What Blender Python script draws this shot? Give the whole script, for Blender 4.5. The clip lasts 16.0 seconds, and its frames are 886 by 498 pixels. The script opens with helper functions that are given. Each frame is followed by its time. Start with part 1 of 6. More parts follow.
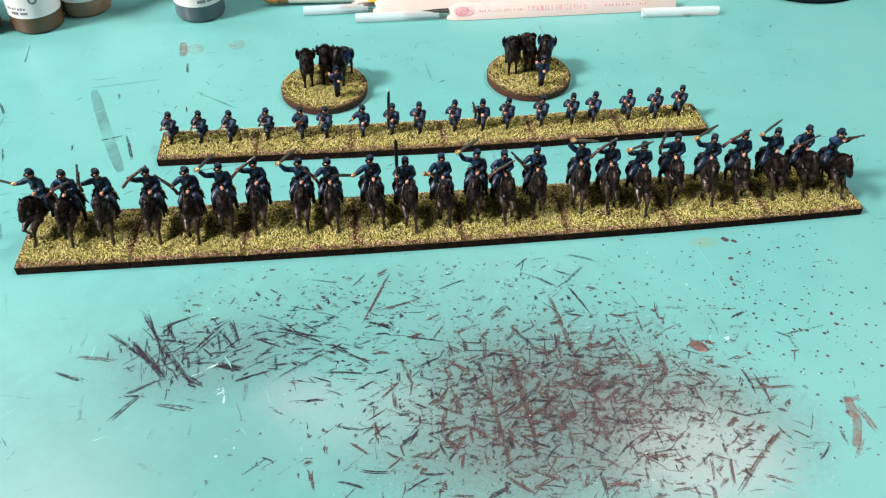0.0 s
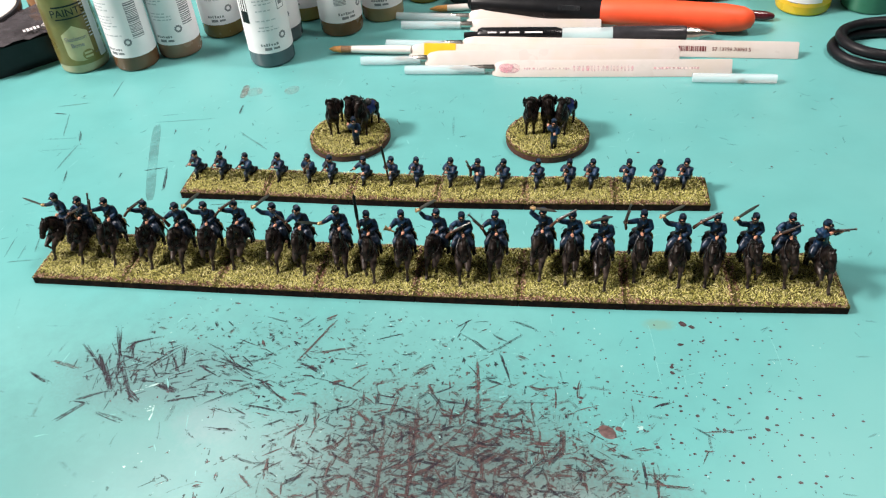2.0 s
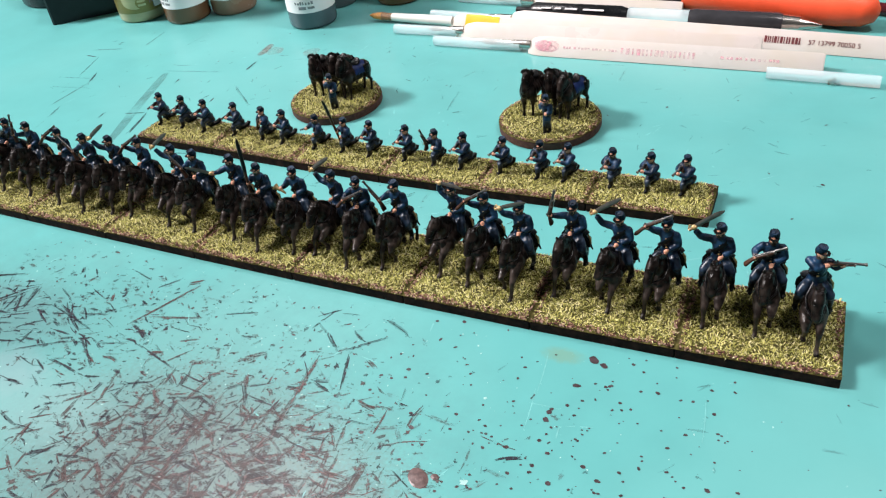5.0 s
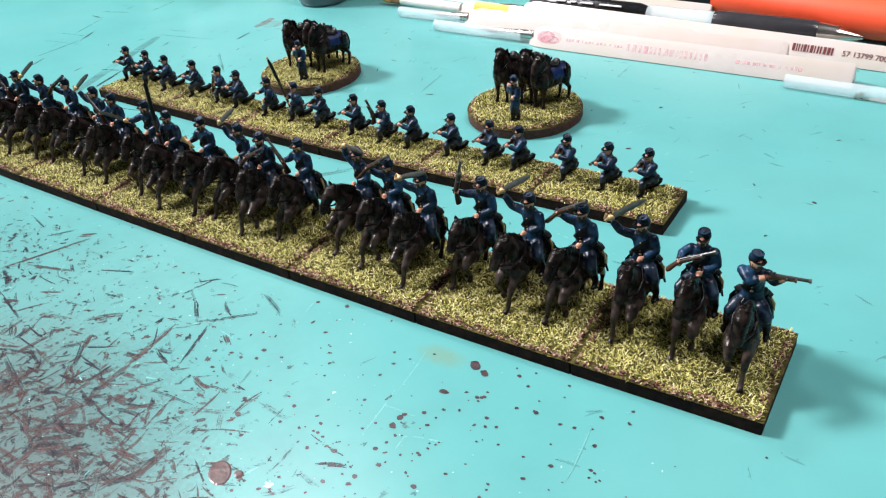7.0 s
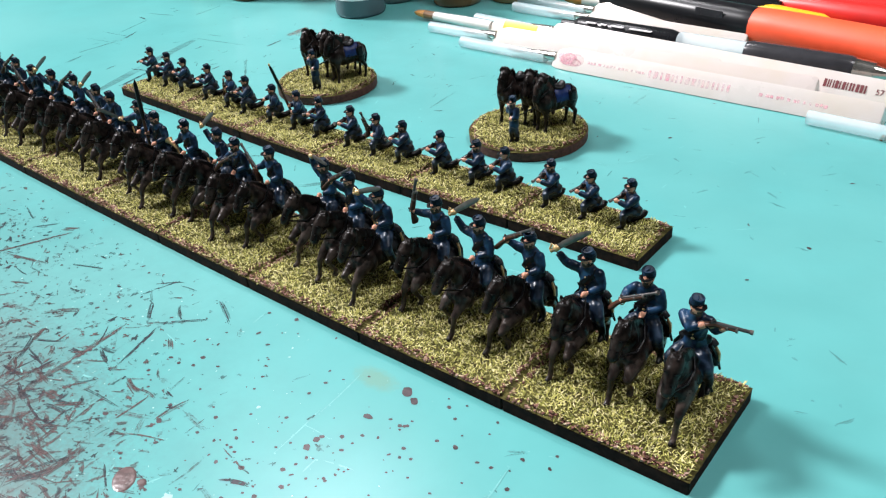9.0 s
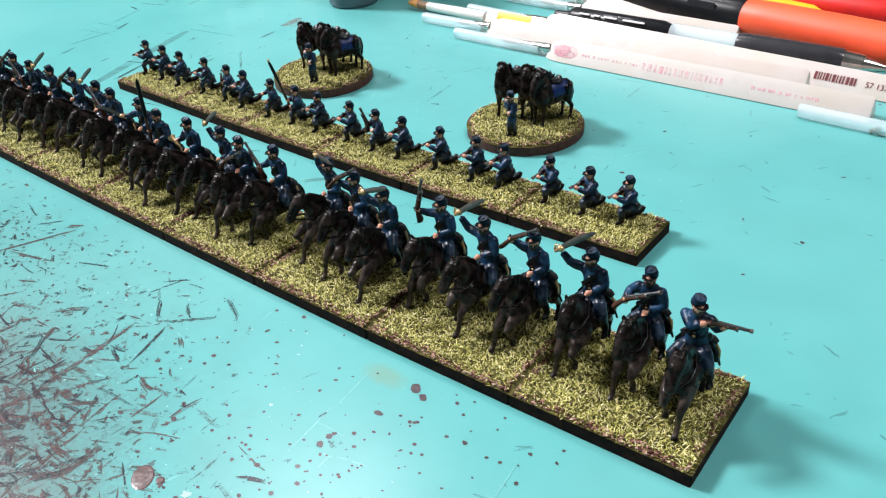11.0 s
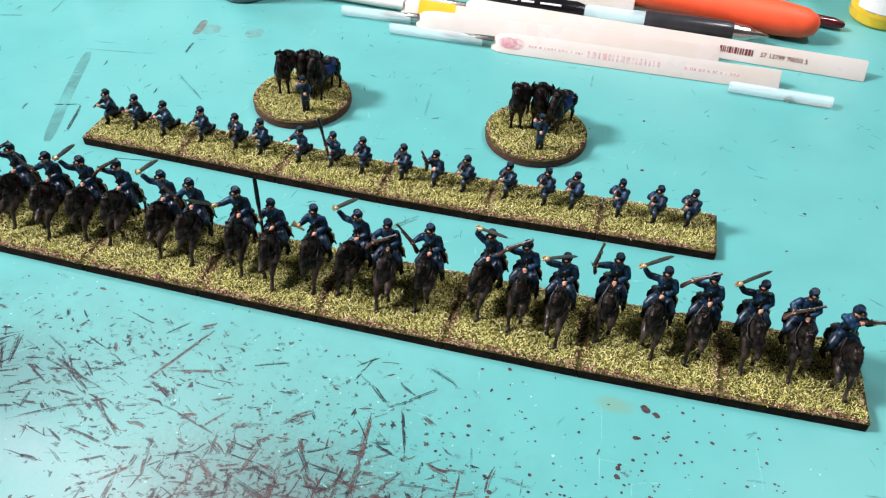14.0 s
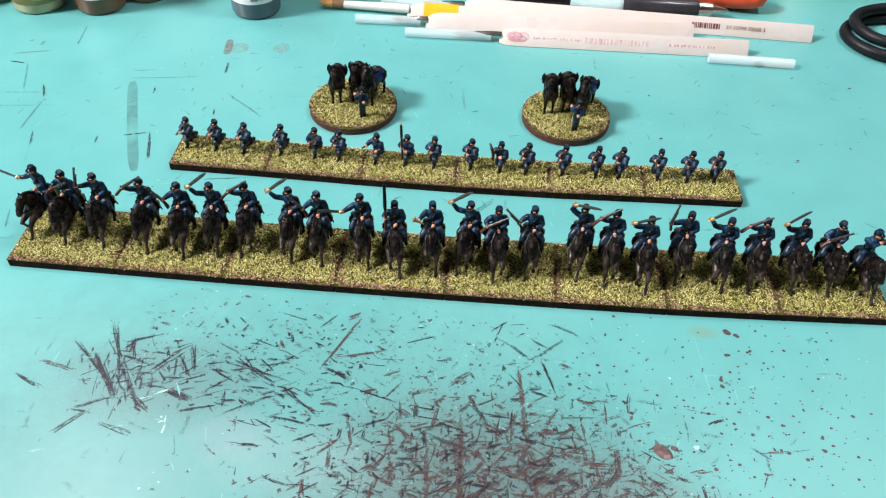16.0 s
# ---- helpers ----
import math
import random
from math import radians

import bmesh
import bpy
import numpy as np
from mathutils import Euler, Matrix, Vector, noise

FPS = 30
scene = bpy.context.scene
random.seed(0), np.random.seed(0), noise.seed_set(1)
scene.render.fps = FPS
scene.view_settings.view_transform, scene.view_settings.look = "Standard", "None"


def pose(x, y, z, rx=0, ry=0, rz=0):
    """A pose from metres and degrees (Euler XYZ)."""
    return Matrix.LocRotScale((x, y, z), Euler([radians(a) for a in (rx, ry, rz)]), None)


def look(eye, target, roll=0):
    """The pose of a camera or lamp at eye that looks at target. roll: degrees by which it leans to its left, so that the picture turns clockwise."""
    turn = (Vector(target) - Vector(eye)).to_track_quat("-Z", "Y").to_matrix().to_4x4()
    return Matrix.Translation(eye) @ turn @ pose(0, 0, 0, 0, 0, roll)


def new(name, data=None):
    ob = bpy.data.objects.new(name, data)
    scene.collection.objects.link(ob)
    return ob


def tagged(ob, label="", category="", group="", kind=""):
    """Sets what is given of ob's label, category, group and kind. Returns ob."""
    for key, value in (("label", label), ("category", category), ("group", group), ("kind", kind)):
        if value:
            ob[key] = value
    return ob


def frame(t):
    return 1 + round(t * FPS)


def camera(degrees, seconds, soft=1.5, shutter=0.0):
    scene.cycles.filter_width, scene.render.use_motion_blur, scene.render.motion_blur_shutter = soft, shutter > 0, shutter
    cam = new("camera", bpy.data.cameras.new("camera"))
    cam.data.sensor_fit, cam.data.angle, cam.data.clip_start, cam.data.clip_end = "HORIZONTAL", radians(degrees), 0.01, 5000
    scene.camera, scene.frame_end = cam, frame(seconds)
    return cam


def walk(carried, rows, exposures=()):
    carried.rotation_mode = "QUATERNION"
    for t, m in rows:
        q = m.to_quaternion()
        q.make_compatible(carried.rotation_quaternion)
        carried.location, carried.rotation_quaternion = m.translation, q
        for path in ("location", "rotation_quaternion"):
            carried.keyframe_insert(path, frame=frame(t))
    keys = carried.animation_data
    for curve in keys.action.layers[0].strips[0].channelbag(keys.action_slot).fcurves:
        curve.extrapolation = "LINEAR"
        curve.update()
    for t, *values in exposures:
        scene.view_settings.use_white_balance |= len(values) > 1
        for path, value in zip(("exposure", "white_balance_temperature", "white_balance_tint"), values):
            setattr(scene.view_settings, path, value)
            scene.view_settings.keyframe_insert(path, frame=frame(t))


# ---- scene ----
# the camera is carried round the front of the two lines of figurines
cam = camera(55.99, 16.0, 1.2)
PATH = [
    (0, (0.12444, -0.22798, 0.21287), (0.16239, 0.06169, -0.06036), 0.965),
    (0.5, (0.15193, -0.23212, 0.21792), (0.16481, 0.05945, -0.05561), -0.728),
    (1, (0.17079, -0.23163, 0.22768), (0.15575, 0.06387, -0.04150), -2.935),
    (1.5, (0.19362, -0.22973, 0.22441), (0.15793, 0.06937, -0.03878), -4.013),
    (2, (0.21676, -0.22847, 0.22450), (0.16073, 0.07031, -0.03548), -5.262),
    (2.5, (0.23820, -0.22470, 0.21595), (0.16094, 0.07552, -0.03683), -6.047),
    (3, (0.26036, -0.21472, 0.20044), (0.16255, 0.08553, -0.04508), -6.527),
    (3.5, (0.27528, -0.20216, 0.18683), (0.16034, 0.09583, -0.05398), -6.735),
    (4, (0.29002, -0.18979, 0.17548), (0.15904, 0.10318, -0.06331), -7.260),
    (4.2, (0.29458, -0.18381, 0.17341), (0.15738, 0.10486, -0.06710), -7.826),
    (6.3, (0.32834, -0.13555, 0.13373), (0.14309, 0.13807, -0.09169), -6.289),
    (6.5, (0.33246, -0.13107, 0.13173), (0.14342, 0.14168, -0.09161), -5.948),
    (7, (0.33966, -0.12339, 0.12213), (0.14227, 0.14713, -0.09664), -5.518),
    (7.5, (0.34468, -0.11643, 0.12168), (0.13906, 0.15103, -0.09323), -5.109),
    (8, (0.35025, -0.11183, 0.11835), (0.13664, 0.15227, -0.09288), -4.776),
    (8.5, (0.35385, -0.10527, 0.11795), (0.13240, 0.15381, -0.09142), -4.614),
    (9, (0.35882, -0.10127, 0.11667), (0.12995, 0.15177, -0.09211), -4.556),
    (9.2, (0.36076, -0.09867, 0.11606), (0.12736, 0.14994, -0.09303), -4.920),
    (11.3, (0.35413, -0.10801, 0.12665), (0.14000, 0.14905, -0.09261), -3.935),
    (11.5, (0.34806, -0.11104, 0.13166), (0.14054, 0.15030, -0.08887), -3.355),
    (12, (0.32698, -0.12502, 0.14513), (0.14258, 0.14353, -0.08698), -2.841),
    (12.5, (0.30272, -0.13119, 0.15694), (0.15199, 0.14484, -0.09023), -1.541),
    (13, (0.27724, -0.14213, 0.17025), (0.15514, 0.13854, -0.08727), -0.510),
    (13.5, (0.25872, -0.15140, 0.18377), (0.16451, 0.13143, -0.08294), 0.330),
    (14, (0.24022, -0.15847, 0.19047), (0.16867, 0.12547, -0.08204), 0.989),
    (14.5, (0.22425, -0.16762, 0.19999), (0.17188, 0.11567, -0.07750), 1.193),
    (15, (0.20633, -0.17819, 0.21124), (0.17047, 0.10302, -0.07096), 1.355),
    (15.5, (0.18788, -0.19038, 0.22113), (0.16558, 0.09125, -0.06204), 1.676),
    (16, (0.17024, -0.20132, 0.22569), (0.15643, 0.08098, -0.05736), 1.771),
]
walk(cam, [(t, look(eye, target, roll)) for t, eye, target, roll in PATH],
     [(0, 0.18, 7000, 17), (1.5, 0.13, 7000, 16), (3.5, 0.12, 6750, 14), (7, 0.27, 6400, 14.5), (8.5, 0.27, 6300, 13), (12, 0.24, 6250, 12), (16, 0.16, 6500, 14)])

# ---- light: a lamp over the bench, weaker ones to the left, behind and above, a closed room ----
MM = 0.001
world = bpy.data.worlds.new("room_dark")
world.use_nodes = True
world.node_tree.nodes["Background"].inputs[0].default_value = (0.5, 0.5, 0.5, 1)
world.node_tree.nodes["Background"].inputs[1].default_value = 0.002
scene.world = world


def area_lamp(name, eye, target, sx, sy, watts, colour):
    lamp = bpy.data.lights.new(name, "AREA")
    lamp.shape, lamp.size, lamp.size_y, lamp.energy, lamp.color = "RECTANGLE", sx, sy, watts, colour
    ob = new(name, lamp)
    ob.matrix_world = look(eye, target)
    return ob


area_lamp("bench_lamp", (0.62, 0.12, 1.08), (0.15, 0.06, 0), 0.16, 0.12, 6.4, (1.0, 0.97, 0.95))
area_lamp("left_lamp", (-1.30, -0.34, 1.45), (0.10, 0.08, 0), 0.34, 0.34, 69.0, (1.0, 0.97, 0.95))
area_lamp("tube_lamp", (-0.42, 0.42, 1.00), (0.12, -0.05, 0), 0.26, 0.10, 4.0, (1.0, 0.98, 0.97))
area_lamp("ceiling_lamp", (0.83, 0.76, 1.42), (0.30, 0.05, 0), 0.40, 0.20, 2.2, (1.0, 0.97, 0.96))


# ---- materials ----
def material(name, colour, rough=0.5, metal=0.0, vary=0.25, scale=400.0, bump=0.0, bump_scale=900.0, second=None, second_scale=60.0,
             island=None, spec=0.5, ragged=None, depth=0.0004, thinnest=0.35):
    """A painted surface: a colour varied by noise at two scales, with fine relief. Scales are cycles per metre."""
    m = bpy.data.materials.new(name)
    m.use_nodes = True
    nt = m.node_tree
    bsdf = nt.nodes["Principled BSDF"]
    link = nt.links.new
    pos = nt.nodes.new("ShaderNodeNewGeometry")

    def noise_at(sc, detail=4):
        n = nt.nodes.new("ShaderNodeTexNoise")
        n.inputs["Scale"].default_value, n.inputs["Detail"].default_value = sc, detail
        link(pos.outputs["Position"], n.inputs["Vector"])
        return n.outputs[0]

    def mixed(fac, a, b):
        mx = nt.nodes.new("ShaderNodeMix")
        mx.data_type = "RGBA"
        link(fac, mx.inputs[0])
        for sock, v in ((mx.inputs[6], a), (mx.inputs[7], b)):
            if isinstance(v, tuple):
                sock.default_value = (*v, 1)
            else:
                link(v, sock)
        return mx.outputs[2]

    def ramp(fac, lo, hi):
        r = nt.nodes.new("ShaderNodeMapRange")
        r.inputs[1].default_value, r.inputs[2].default_value = lo, hi
        link(fac, r.inputs[0])
        return r.outputs[0]

    dark = tuple(c * (1 - vary) for c in colour)
    light = tuple(min(1, c * (1 + vary)) for c in colour)
    col = mixed(ramp(noise_at(scale), 0.3, 0.7), dark, light)
    if second:
        col = mixed(ramp(noise_at(second_scale), 0.45, 0.68), col, second)
    if island:
        one = nt.nodes.new("ShaderNodeValToRGB")
        link(pos.outputs["Random Per Island"], one.inputs[0])
        el = one.color_ramp.elements
        el[0].color, el[1].color = (*island[0], 1), (*island[-1], 1)
        for k, c in enumerate(island[1:-1]):
            el.new((k + 1) / (len(island) - 1)).color = (*c, 1)
        col = one.outputs[0]
    link(col, bsdf.inputs["Base Color"])
    rr = nt.nodes.new("ShaderNodeMapRange")
    rr.inputs[3].default_value, rr.inputs[4].default_value = max(0.03, rough - 0.1), min(1, rough + 0.1)
    link(noise_at(second_scale), rr.inputs[0])
    link(rr.outputs[0], bsdf.inputs["Roughness"])
    bsdf.inputs["Metallic"].default_value = metal
    bsdf.inputs["Specular IOR Level"].default_value = spec
    if ragged:
        worn = nt.nodes.new("ShaderNodeMapRange")
        worn.inputs[1].default_value, worn.inputs[2].default_value, worn.inputs[4].default_value = ragged[1:]
        link(noise_at(ragged[0], 8), worn.inputs[0])
        thin, both = nt.nodes.new("ShaderNodeMapRange"), nt.nodes.new("ShaderNodeMath")
        thin.inputs[3].default_value, both.operation = thinnest, "MULTIPLY"   # some strokes are thinner paint than others
        link(pos.outputs["Random Per Island"], thin.inputs[0])
        link(worn.outputs[0], both.inputs[0])
        link(thin.outputs[0], both.inputs[1])
        link(both.outputs[0], bsdf.inputs["Alpha"])
    if bump:
        b = nt.nodes.new("ShaderNodeBump")
        b.inputs["Strength"].default_value, b.inputs["Distance"].default_value = bump, depth
        link(noise_at(bump_scale), b.inputs["Height"])
        link(b.outputs[0], bsdf.inputs["Normal"])
    return m


TEAL = material("teal_bench_paint", (0.100, 0.352, 0.346), 0.31, spec=0.38, vary=0.05, scale=55, second=(0.125, 0.378, 0.368), second_scale=9, bump=0.06, bump_scale=350)


def stain_or_glare(mat, centre, size, colour, amount, grain):
    """A worn patch or painted lamp glare on the bench, ragged by noise: centre and size in metres."""
    nt = mat.node_tree
    bsdf = nt.nodes["Principled BSDF"]
    before = bsdf.inputs["Base Color"].links[0].from_socket
    geo, mp, sph, nz = (nt.nodes.new("ShaderNode" + k) for k in ("NewGeometry", "Mapping", "TexGradient", "TexNoise"))
    mp.vector_type = "TEXTURE"
    mp.inputs["Location"].default_value, mp.inputs["Scale"].default_value = (*centre, 0), (*size, 1)
    sph.gradient_type = "SPHERICAL"
    nz.inputs["Scale"].default_value, nz.inputs["Detail"].default_value, nz.inputs["Roughness"].default_value = grain, 8, 0.7
    nt.links.new(geo.outputs["Position"], mp.inputs["Vector"])
    nt.links.new(mp.outputs[0], sph.inputs["Vector"])
    nt.links.new(geo.outputs["Position"], nz.inputs["Vector"])
    add, rng_, mix = nt.nodes.new("ShaderNodeMath"), nt.nodes.new("ShaderNodeMapRange"), nt.nodes.new("ShaderNodeMix")
    nt.links.new(sph.outputs[1], add.inputs[0])
    nt.links.new(nz.outputs[0], add.inputs[1])
    rng_.inputs[1].default_value, rng_.inputs[2].default_value, rng_.inputs[4].default_value = 0.62, 1.15, amount
    nt.links.new(add.outputs[0], rng_.inputs[0])
    both = nt.nodes.new("ShaderNodeMath")
    both.operation = "MULTIPLY"
    edge = nt.nodes.new("ShaderNodeMapRange")
    edge.inputs[2].default_value = 0.25
    nt.links.new(sph.outputs[1], edge.inputs[0])
    nt.links.new(rng_.outputs[0], both.inputs[0])
    nt.links.new(edge.outputs[0], both.inputs[1])
    mix.data_type = "RGBA"
    nt.links.new(both.outputs[0], mix.inputs[0])
    nt.links.new(before, mix.inputs[6])
    mix.inputs[7].default_value = (*colour, 1)
    nt.links.new(mix.outputs[2], bsdf.inputs["Base Color"])


stain_or_glare(TEAL, (0.115, -0.060), (0.170, 0.085), (0.085, 0.24, 0.235), 0.55, 90)
stain_or_glare(TEAL, (0.030, -0.110), (0.120, 0.080), (0.075, 0.26, 0.25), 0.6, 45)
stain_or_glare(TEAL, (0.178, -0.082), (0.080, 0.055), (0.095, 0.085, 0.083), 0.62, 900)
stain_or_glare(TEAL, (0.225, -0.092), (0.050, 0.036), (0.12, 0.13, 0.125), 0.5, 420)
stain_or_glare(TEAL, (0.072, -0.046), (0.050, 0.025), (0.075, 0.12, 0.13), 0.42, 800)
# broad lamp glare put into the colour, over whitish wear
stain_or_glare(TEAL, (0.120, -0.076), (0.055, 0.030), (0.20, 0.36, 0.36), 0.2, 200)
stain_or_glare(TEAL, (0.100, -0.064), (0.018, 0.013), (0.20, 0.30, 0.32), 0.45, 160)
# greyish wear with a lamp's sheen painted in as paler colour
stain_or_glare(TEAL, (0.120, -0.072), (0.034, 0.018), (0.21, 0.37, 0.37), 0.38, 320)
# the ceiling lamp's glare, painted as a fixed pale patch
stain_or_glare(TEAL, (0.222, -0.100), (0.035, 0.025), (0.30, 0.42, 0.42), 0.5, 420)
stain_or_glare(TEAL, (0.253, -0.009), (0.008, 0.004), (0.17, 0.27, 0.17), 0.5, 500)
# for the unseen room surfaces, kept dark to limit bounced light
WALL = material("dark_unseen_wall", (0.07, 0.069, 0.068), 0.8, vary=0.05, scale=8)
DARK_MARK = material("dark_paint_streak", (0.028, 0.025, 0.036), 0.32, spec=0.36, vary=0.4, scale=900, ragged=(800, 0.20, 0.48, 0.92), thinnest=0.4)
BROWN_MARK = material("brown_paint_streak", (0.084, 0.054, 0.054), 0.32, spec=0.40, vary=0.4, scale=900, ragged=(800, 0.24, 0.50, 0.95), thinnest=0.45)
FAINT_MARK = material("faint_grey_smear", (0.085, 0.235, 0.225), 0.36, vary=0.15, scale=300, ragged=(120, 0.15, 0.7, 0.58))
SMEAR = material("thin_grey_brush_drag", (0.060, 0.115, 0.120), 0.4, vary=0.15, scale=300, ragged=(90, 0.25, 0.65, 0.40), thinnest=1.0)
PINK_HAZE = material("rubbed_pink_stain", (0.26, 0.31, 0.29), 0.4, vary=0.15, scale=300, ragged=(200, 0.25, 0.7, 0.4), thinnest=1.0)
PALE_MARK = material("pale_fleck_and_glint", (0.33, 0.55, 0.53), 0.4, vary=0.15, scale=300)
LIGHT_MARK = material("pale_teal_scuff", (0.135, 0.405, 0.40), 0.42, vary=0.15, scale=400)
PINK_MARK = material("dull_pink_smear", (0.20, 0.125, 0.11), 0.42, vary=0.25, scale=500, ragged=(300, 0.22, 0.58, 0.7))
SMUDGE = material("grey_brown_smudge", (0.085, 0.085, 0.09), 0.42, vary=0.3, scale=500, ragged=(350, 0.40, 0.72, 0.42))
DROP = material("glossy_red_brown_drop", (0.105, 0.066, 0.064), 0.3, vary=0.4, scale=700, bump=0.4)
DOT = material("dark_paint_dot", (0.052, 0.034, 0.039), 0.33, vary=0.4, scale=900)
FLAKE = material("thin_brown_scuff", (0.10, 0.085, 0.085), 0.36, vary=0.4, scale=700, ragged=(900, 0.34, 0.68, 0.75))
PLINTH = material("dark_brown_base_edge", (0.013, 0.007, 0.006), 0.7, spec=0.06, vary=0.4, scale=700, bump=0.3, second=(0.030, 0.014, 0.011), second_scale=300)
RIM = material("red_brown_base_edge", (0.080, 0.032, 0.024), 0.6, spec=0.2, vary=0.35, scale=800, bump=0.3)
SOIL = material("earth_under_turf", (0.05, 0.044, 0.014), 0.9, spec=0.1, vary=0.5, scale=900, bump=0.6, second=(0.12, 0.105, 0.032), second_scale=500)
TURF = material("static_grass", (0.2, 0.2, 0.05), 0.6, spec=0.25, island=[(0.075, 0.079, 0.015), (0.24, 0.24, 0.045), (0.44, 0.42, 0.105), (0.65, 0.60, 0.21), (0.90, 0.83, 0.50)])
GRIT = material("brown_grit", (0.16, 0.085, 0.07), 0.8, spec=0.2, island=[(0.05, 0.020, 0.016), (0.19, 0.085, 0.065), (0.44, 0.29, 0.23)])
HORSE = material("dark_brown_horse_paint", (0.0052, 0.0035, 0.0030), 0.30, spec=0.16, vary=0.5, scale=600, bump=0.55, bump_scale=800, depth=0.0004, second=(0.034, 0.0245, 0.021), second_scale=420)
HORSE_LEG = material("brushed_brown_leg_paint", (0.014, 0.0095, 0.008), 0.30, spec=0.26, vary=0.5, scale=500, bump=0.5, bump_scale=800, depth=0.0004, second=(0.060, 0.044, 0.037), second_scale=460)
MANE = material("black_mane_paint", (0.004, 0.003, 0.0028), 0.3, spec=0.2, vary=0.4, scale=900, bump=0.6, bump_scale=1300, depth=0.0003)
COAT = material("navy_coat_paint", (0.0035, 0.0105, 0.026), 0.36, spec=0.26, vary=0.4, scale=600, bump=0.5, bump_scale=500, depth=0.0004, second=(0.016, 0.056, 0.125), second_scale=420)
TROUSERS = material("mid_blue_trouser_paint", (0.006, 0.013, 0.027), 0.34, spec=0.32, vary=0.4, scale=600, bump=0.5, bump_scale=500, depth=0.0004, second=(0.034, 0.060, 0.104), second_scale=420)
CLOTH = material("bright_blue_saddle_cloth", (0.006, 0.020, 0.095), 0.45, spec=0.25, vary=0.35, scale=600, bump=0.3)
LEATHER = material("black_leather_paint", (0.0025, 0.0025, 0.0029), 0.36, spec=0.2, vary=0.4, scale=800, bump=0.3, depth=0.0002)
SKIN = material("flesh_paint", (0.56, 0.27, 0.175), 0.45, spec=0.35, vary=0.3, scale=900)
BEARD = material("dark_hair_paint", (0.03, 0.018, 0.012), 0.6, vary=0.4, scale=1200, bump=0.5)
BRASS = material("brass_paint", (0.50, 0.33, 0.15), 0.33, metal=0.35, vary=0.25, scale=900)
CAP = material("blue_black_cap_paint", (0.0035, 0.009, 0.020), 0.45, spec=0.2, vary=0.4, scale=700, bump=0.12, second=(0.012, 0.036, 0.075), second_scale=500)
STEEL = material("steel_paint", (0.07, 0.066, 0.066), 0.28, metal=0.5, vary=0.3, scale=900)
BLADE = material("sabre_blade_paint", (0.105, 0.09, 0.08), 0.3, metal=0.2, spec=0.5, vary=0.3, scale=900)
WOOD = material("gunstock_paint", (0.060, 0.026, 0.016), 0.32, spec=0.25, vary=0.35, scale=900)
GREY_ROLL = material("grey_blanket_paint", (0.022, 0.024, 0.027), 0.4, spec=0.15, vary=0.4, scale=700, bump=0.4)
PAPER = material("white_label", (0.86, 0.82, 0.84), 0.45, vary=0.04, scale=120)
INK = material("grey_print", (0.21, 0.21, 0.23), 0.5, vary=0.2, scale=500)
PALE_INK = material("pale_grey_print", (0.50, 0.50, 0.53), 0.5, vary=0.15, scale=500)
BLACK_PLASTIC = material("black_plastic", (0.006, 0.0065, 0.008), 0.3, spec=0.3, vary=0.3, scale=200)
GREY_FILM = material("crumpled_grey_film", (0.055, 0.050, 0.055), 0.16, vary=0.4, scale=150, bump=0.8, bump_scale=150)
CREAM = material("cream_lacquer_handle", (0.67, 0.60, 0.57), 0.3, vary=0.03, scale=120, second=(0.65, 0.575, 0.51), second_scale=50)
PINK = material("pink_print", (0.86, 0.42, 0.50), 0.4, vary=0.2, scale=700, ragged=(350, 0.30, 0.70, 0.75))
MAROON_INK = material("maroon_print", (0.15, 0.03, 0.035), 0.4, vary=0.2, scale=700)
CLEAR = material("milky_clear_tube", (0.74, 0.86, 0.90), 0.22, vary=0.03, scale=100, ragged=(60, 0.0, 0.01, 0.42), thinnest=1.0)
FERRULE = material("polished_ferrule", (0.55, 0.52, 0.48), 0.22, metal=1.0, vary=0.1, scale=300)
WHITE_PLASTIC = material("white_plastic", (0.70, 0.67, 0.63), 0.35, vary=0.03, scale=100)
YELLOW = material("yellow_plastic", (0.75, 0.45, 0.02), 0.35, vary=0.08, scale=150)
BRISTLE = material("brown_bristle", (0.20, 0.10, 0.04), 0.6, vary=0.4, scale=1200)
BRISTLE_TIP = material("orange_bristle", (0.55, 0.24, 0.05), 0.5, vary=0.25, scale=1200)
ORANGE = material("orange_rubber", (0.88, 0.095, 0.03), 0.5, vary=0.06, scale=150, bump=0.05)
RED = material("red_plastic", (0.60, 0.018, 0.014), 0.35, vary=0.1, scale=150)
MAROON = material("maroon_lacquer", (0.07, 0.008, 0.012), 0.15, vary=0.1, scale=150)
RUBBER = material("black_rubber", (0.007, 0.007, 0.009), 0.45, spec=0.22, vary=0.3, scale=400, bump=0.2)
SMOKE = material("smoked_barrel", (0.03, 0.03, 0.034), 0.25, spec=0.35, vary=0.2, scale=200)
TAN = material("tan_pot", (0.42, 0.22, 0.11), 0.45, vary=0.08, scale=120)


# ---- mesh helpers (millimetres in, metres out) ----
from mathutils import bvhtree


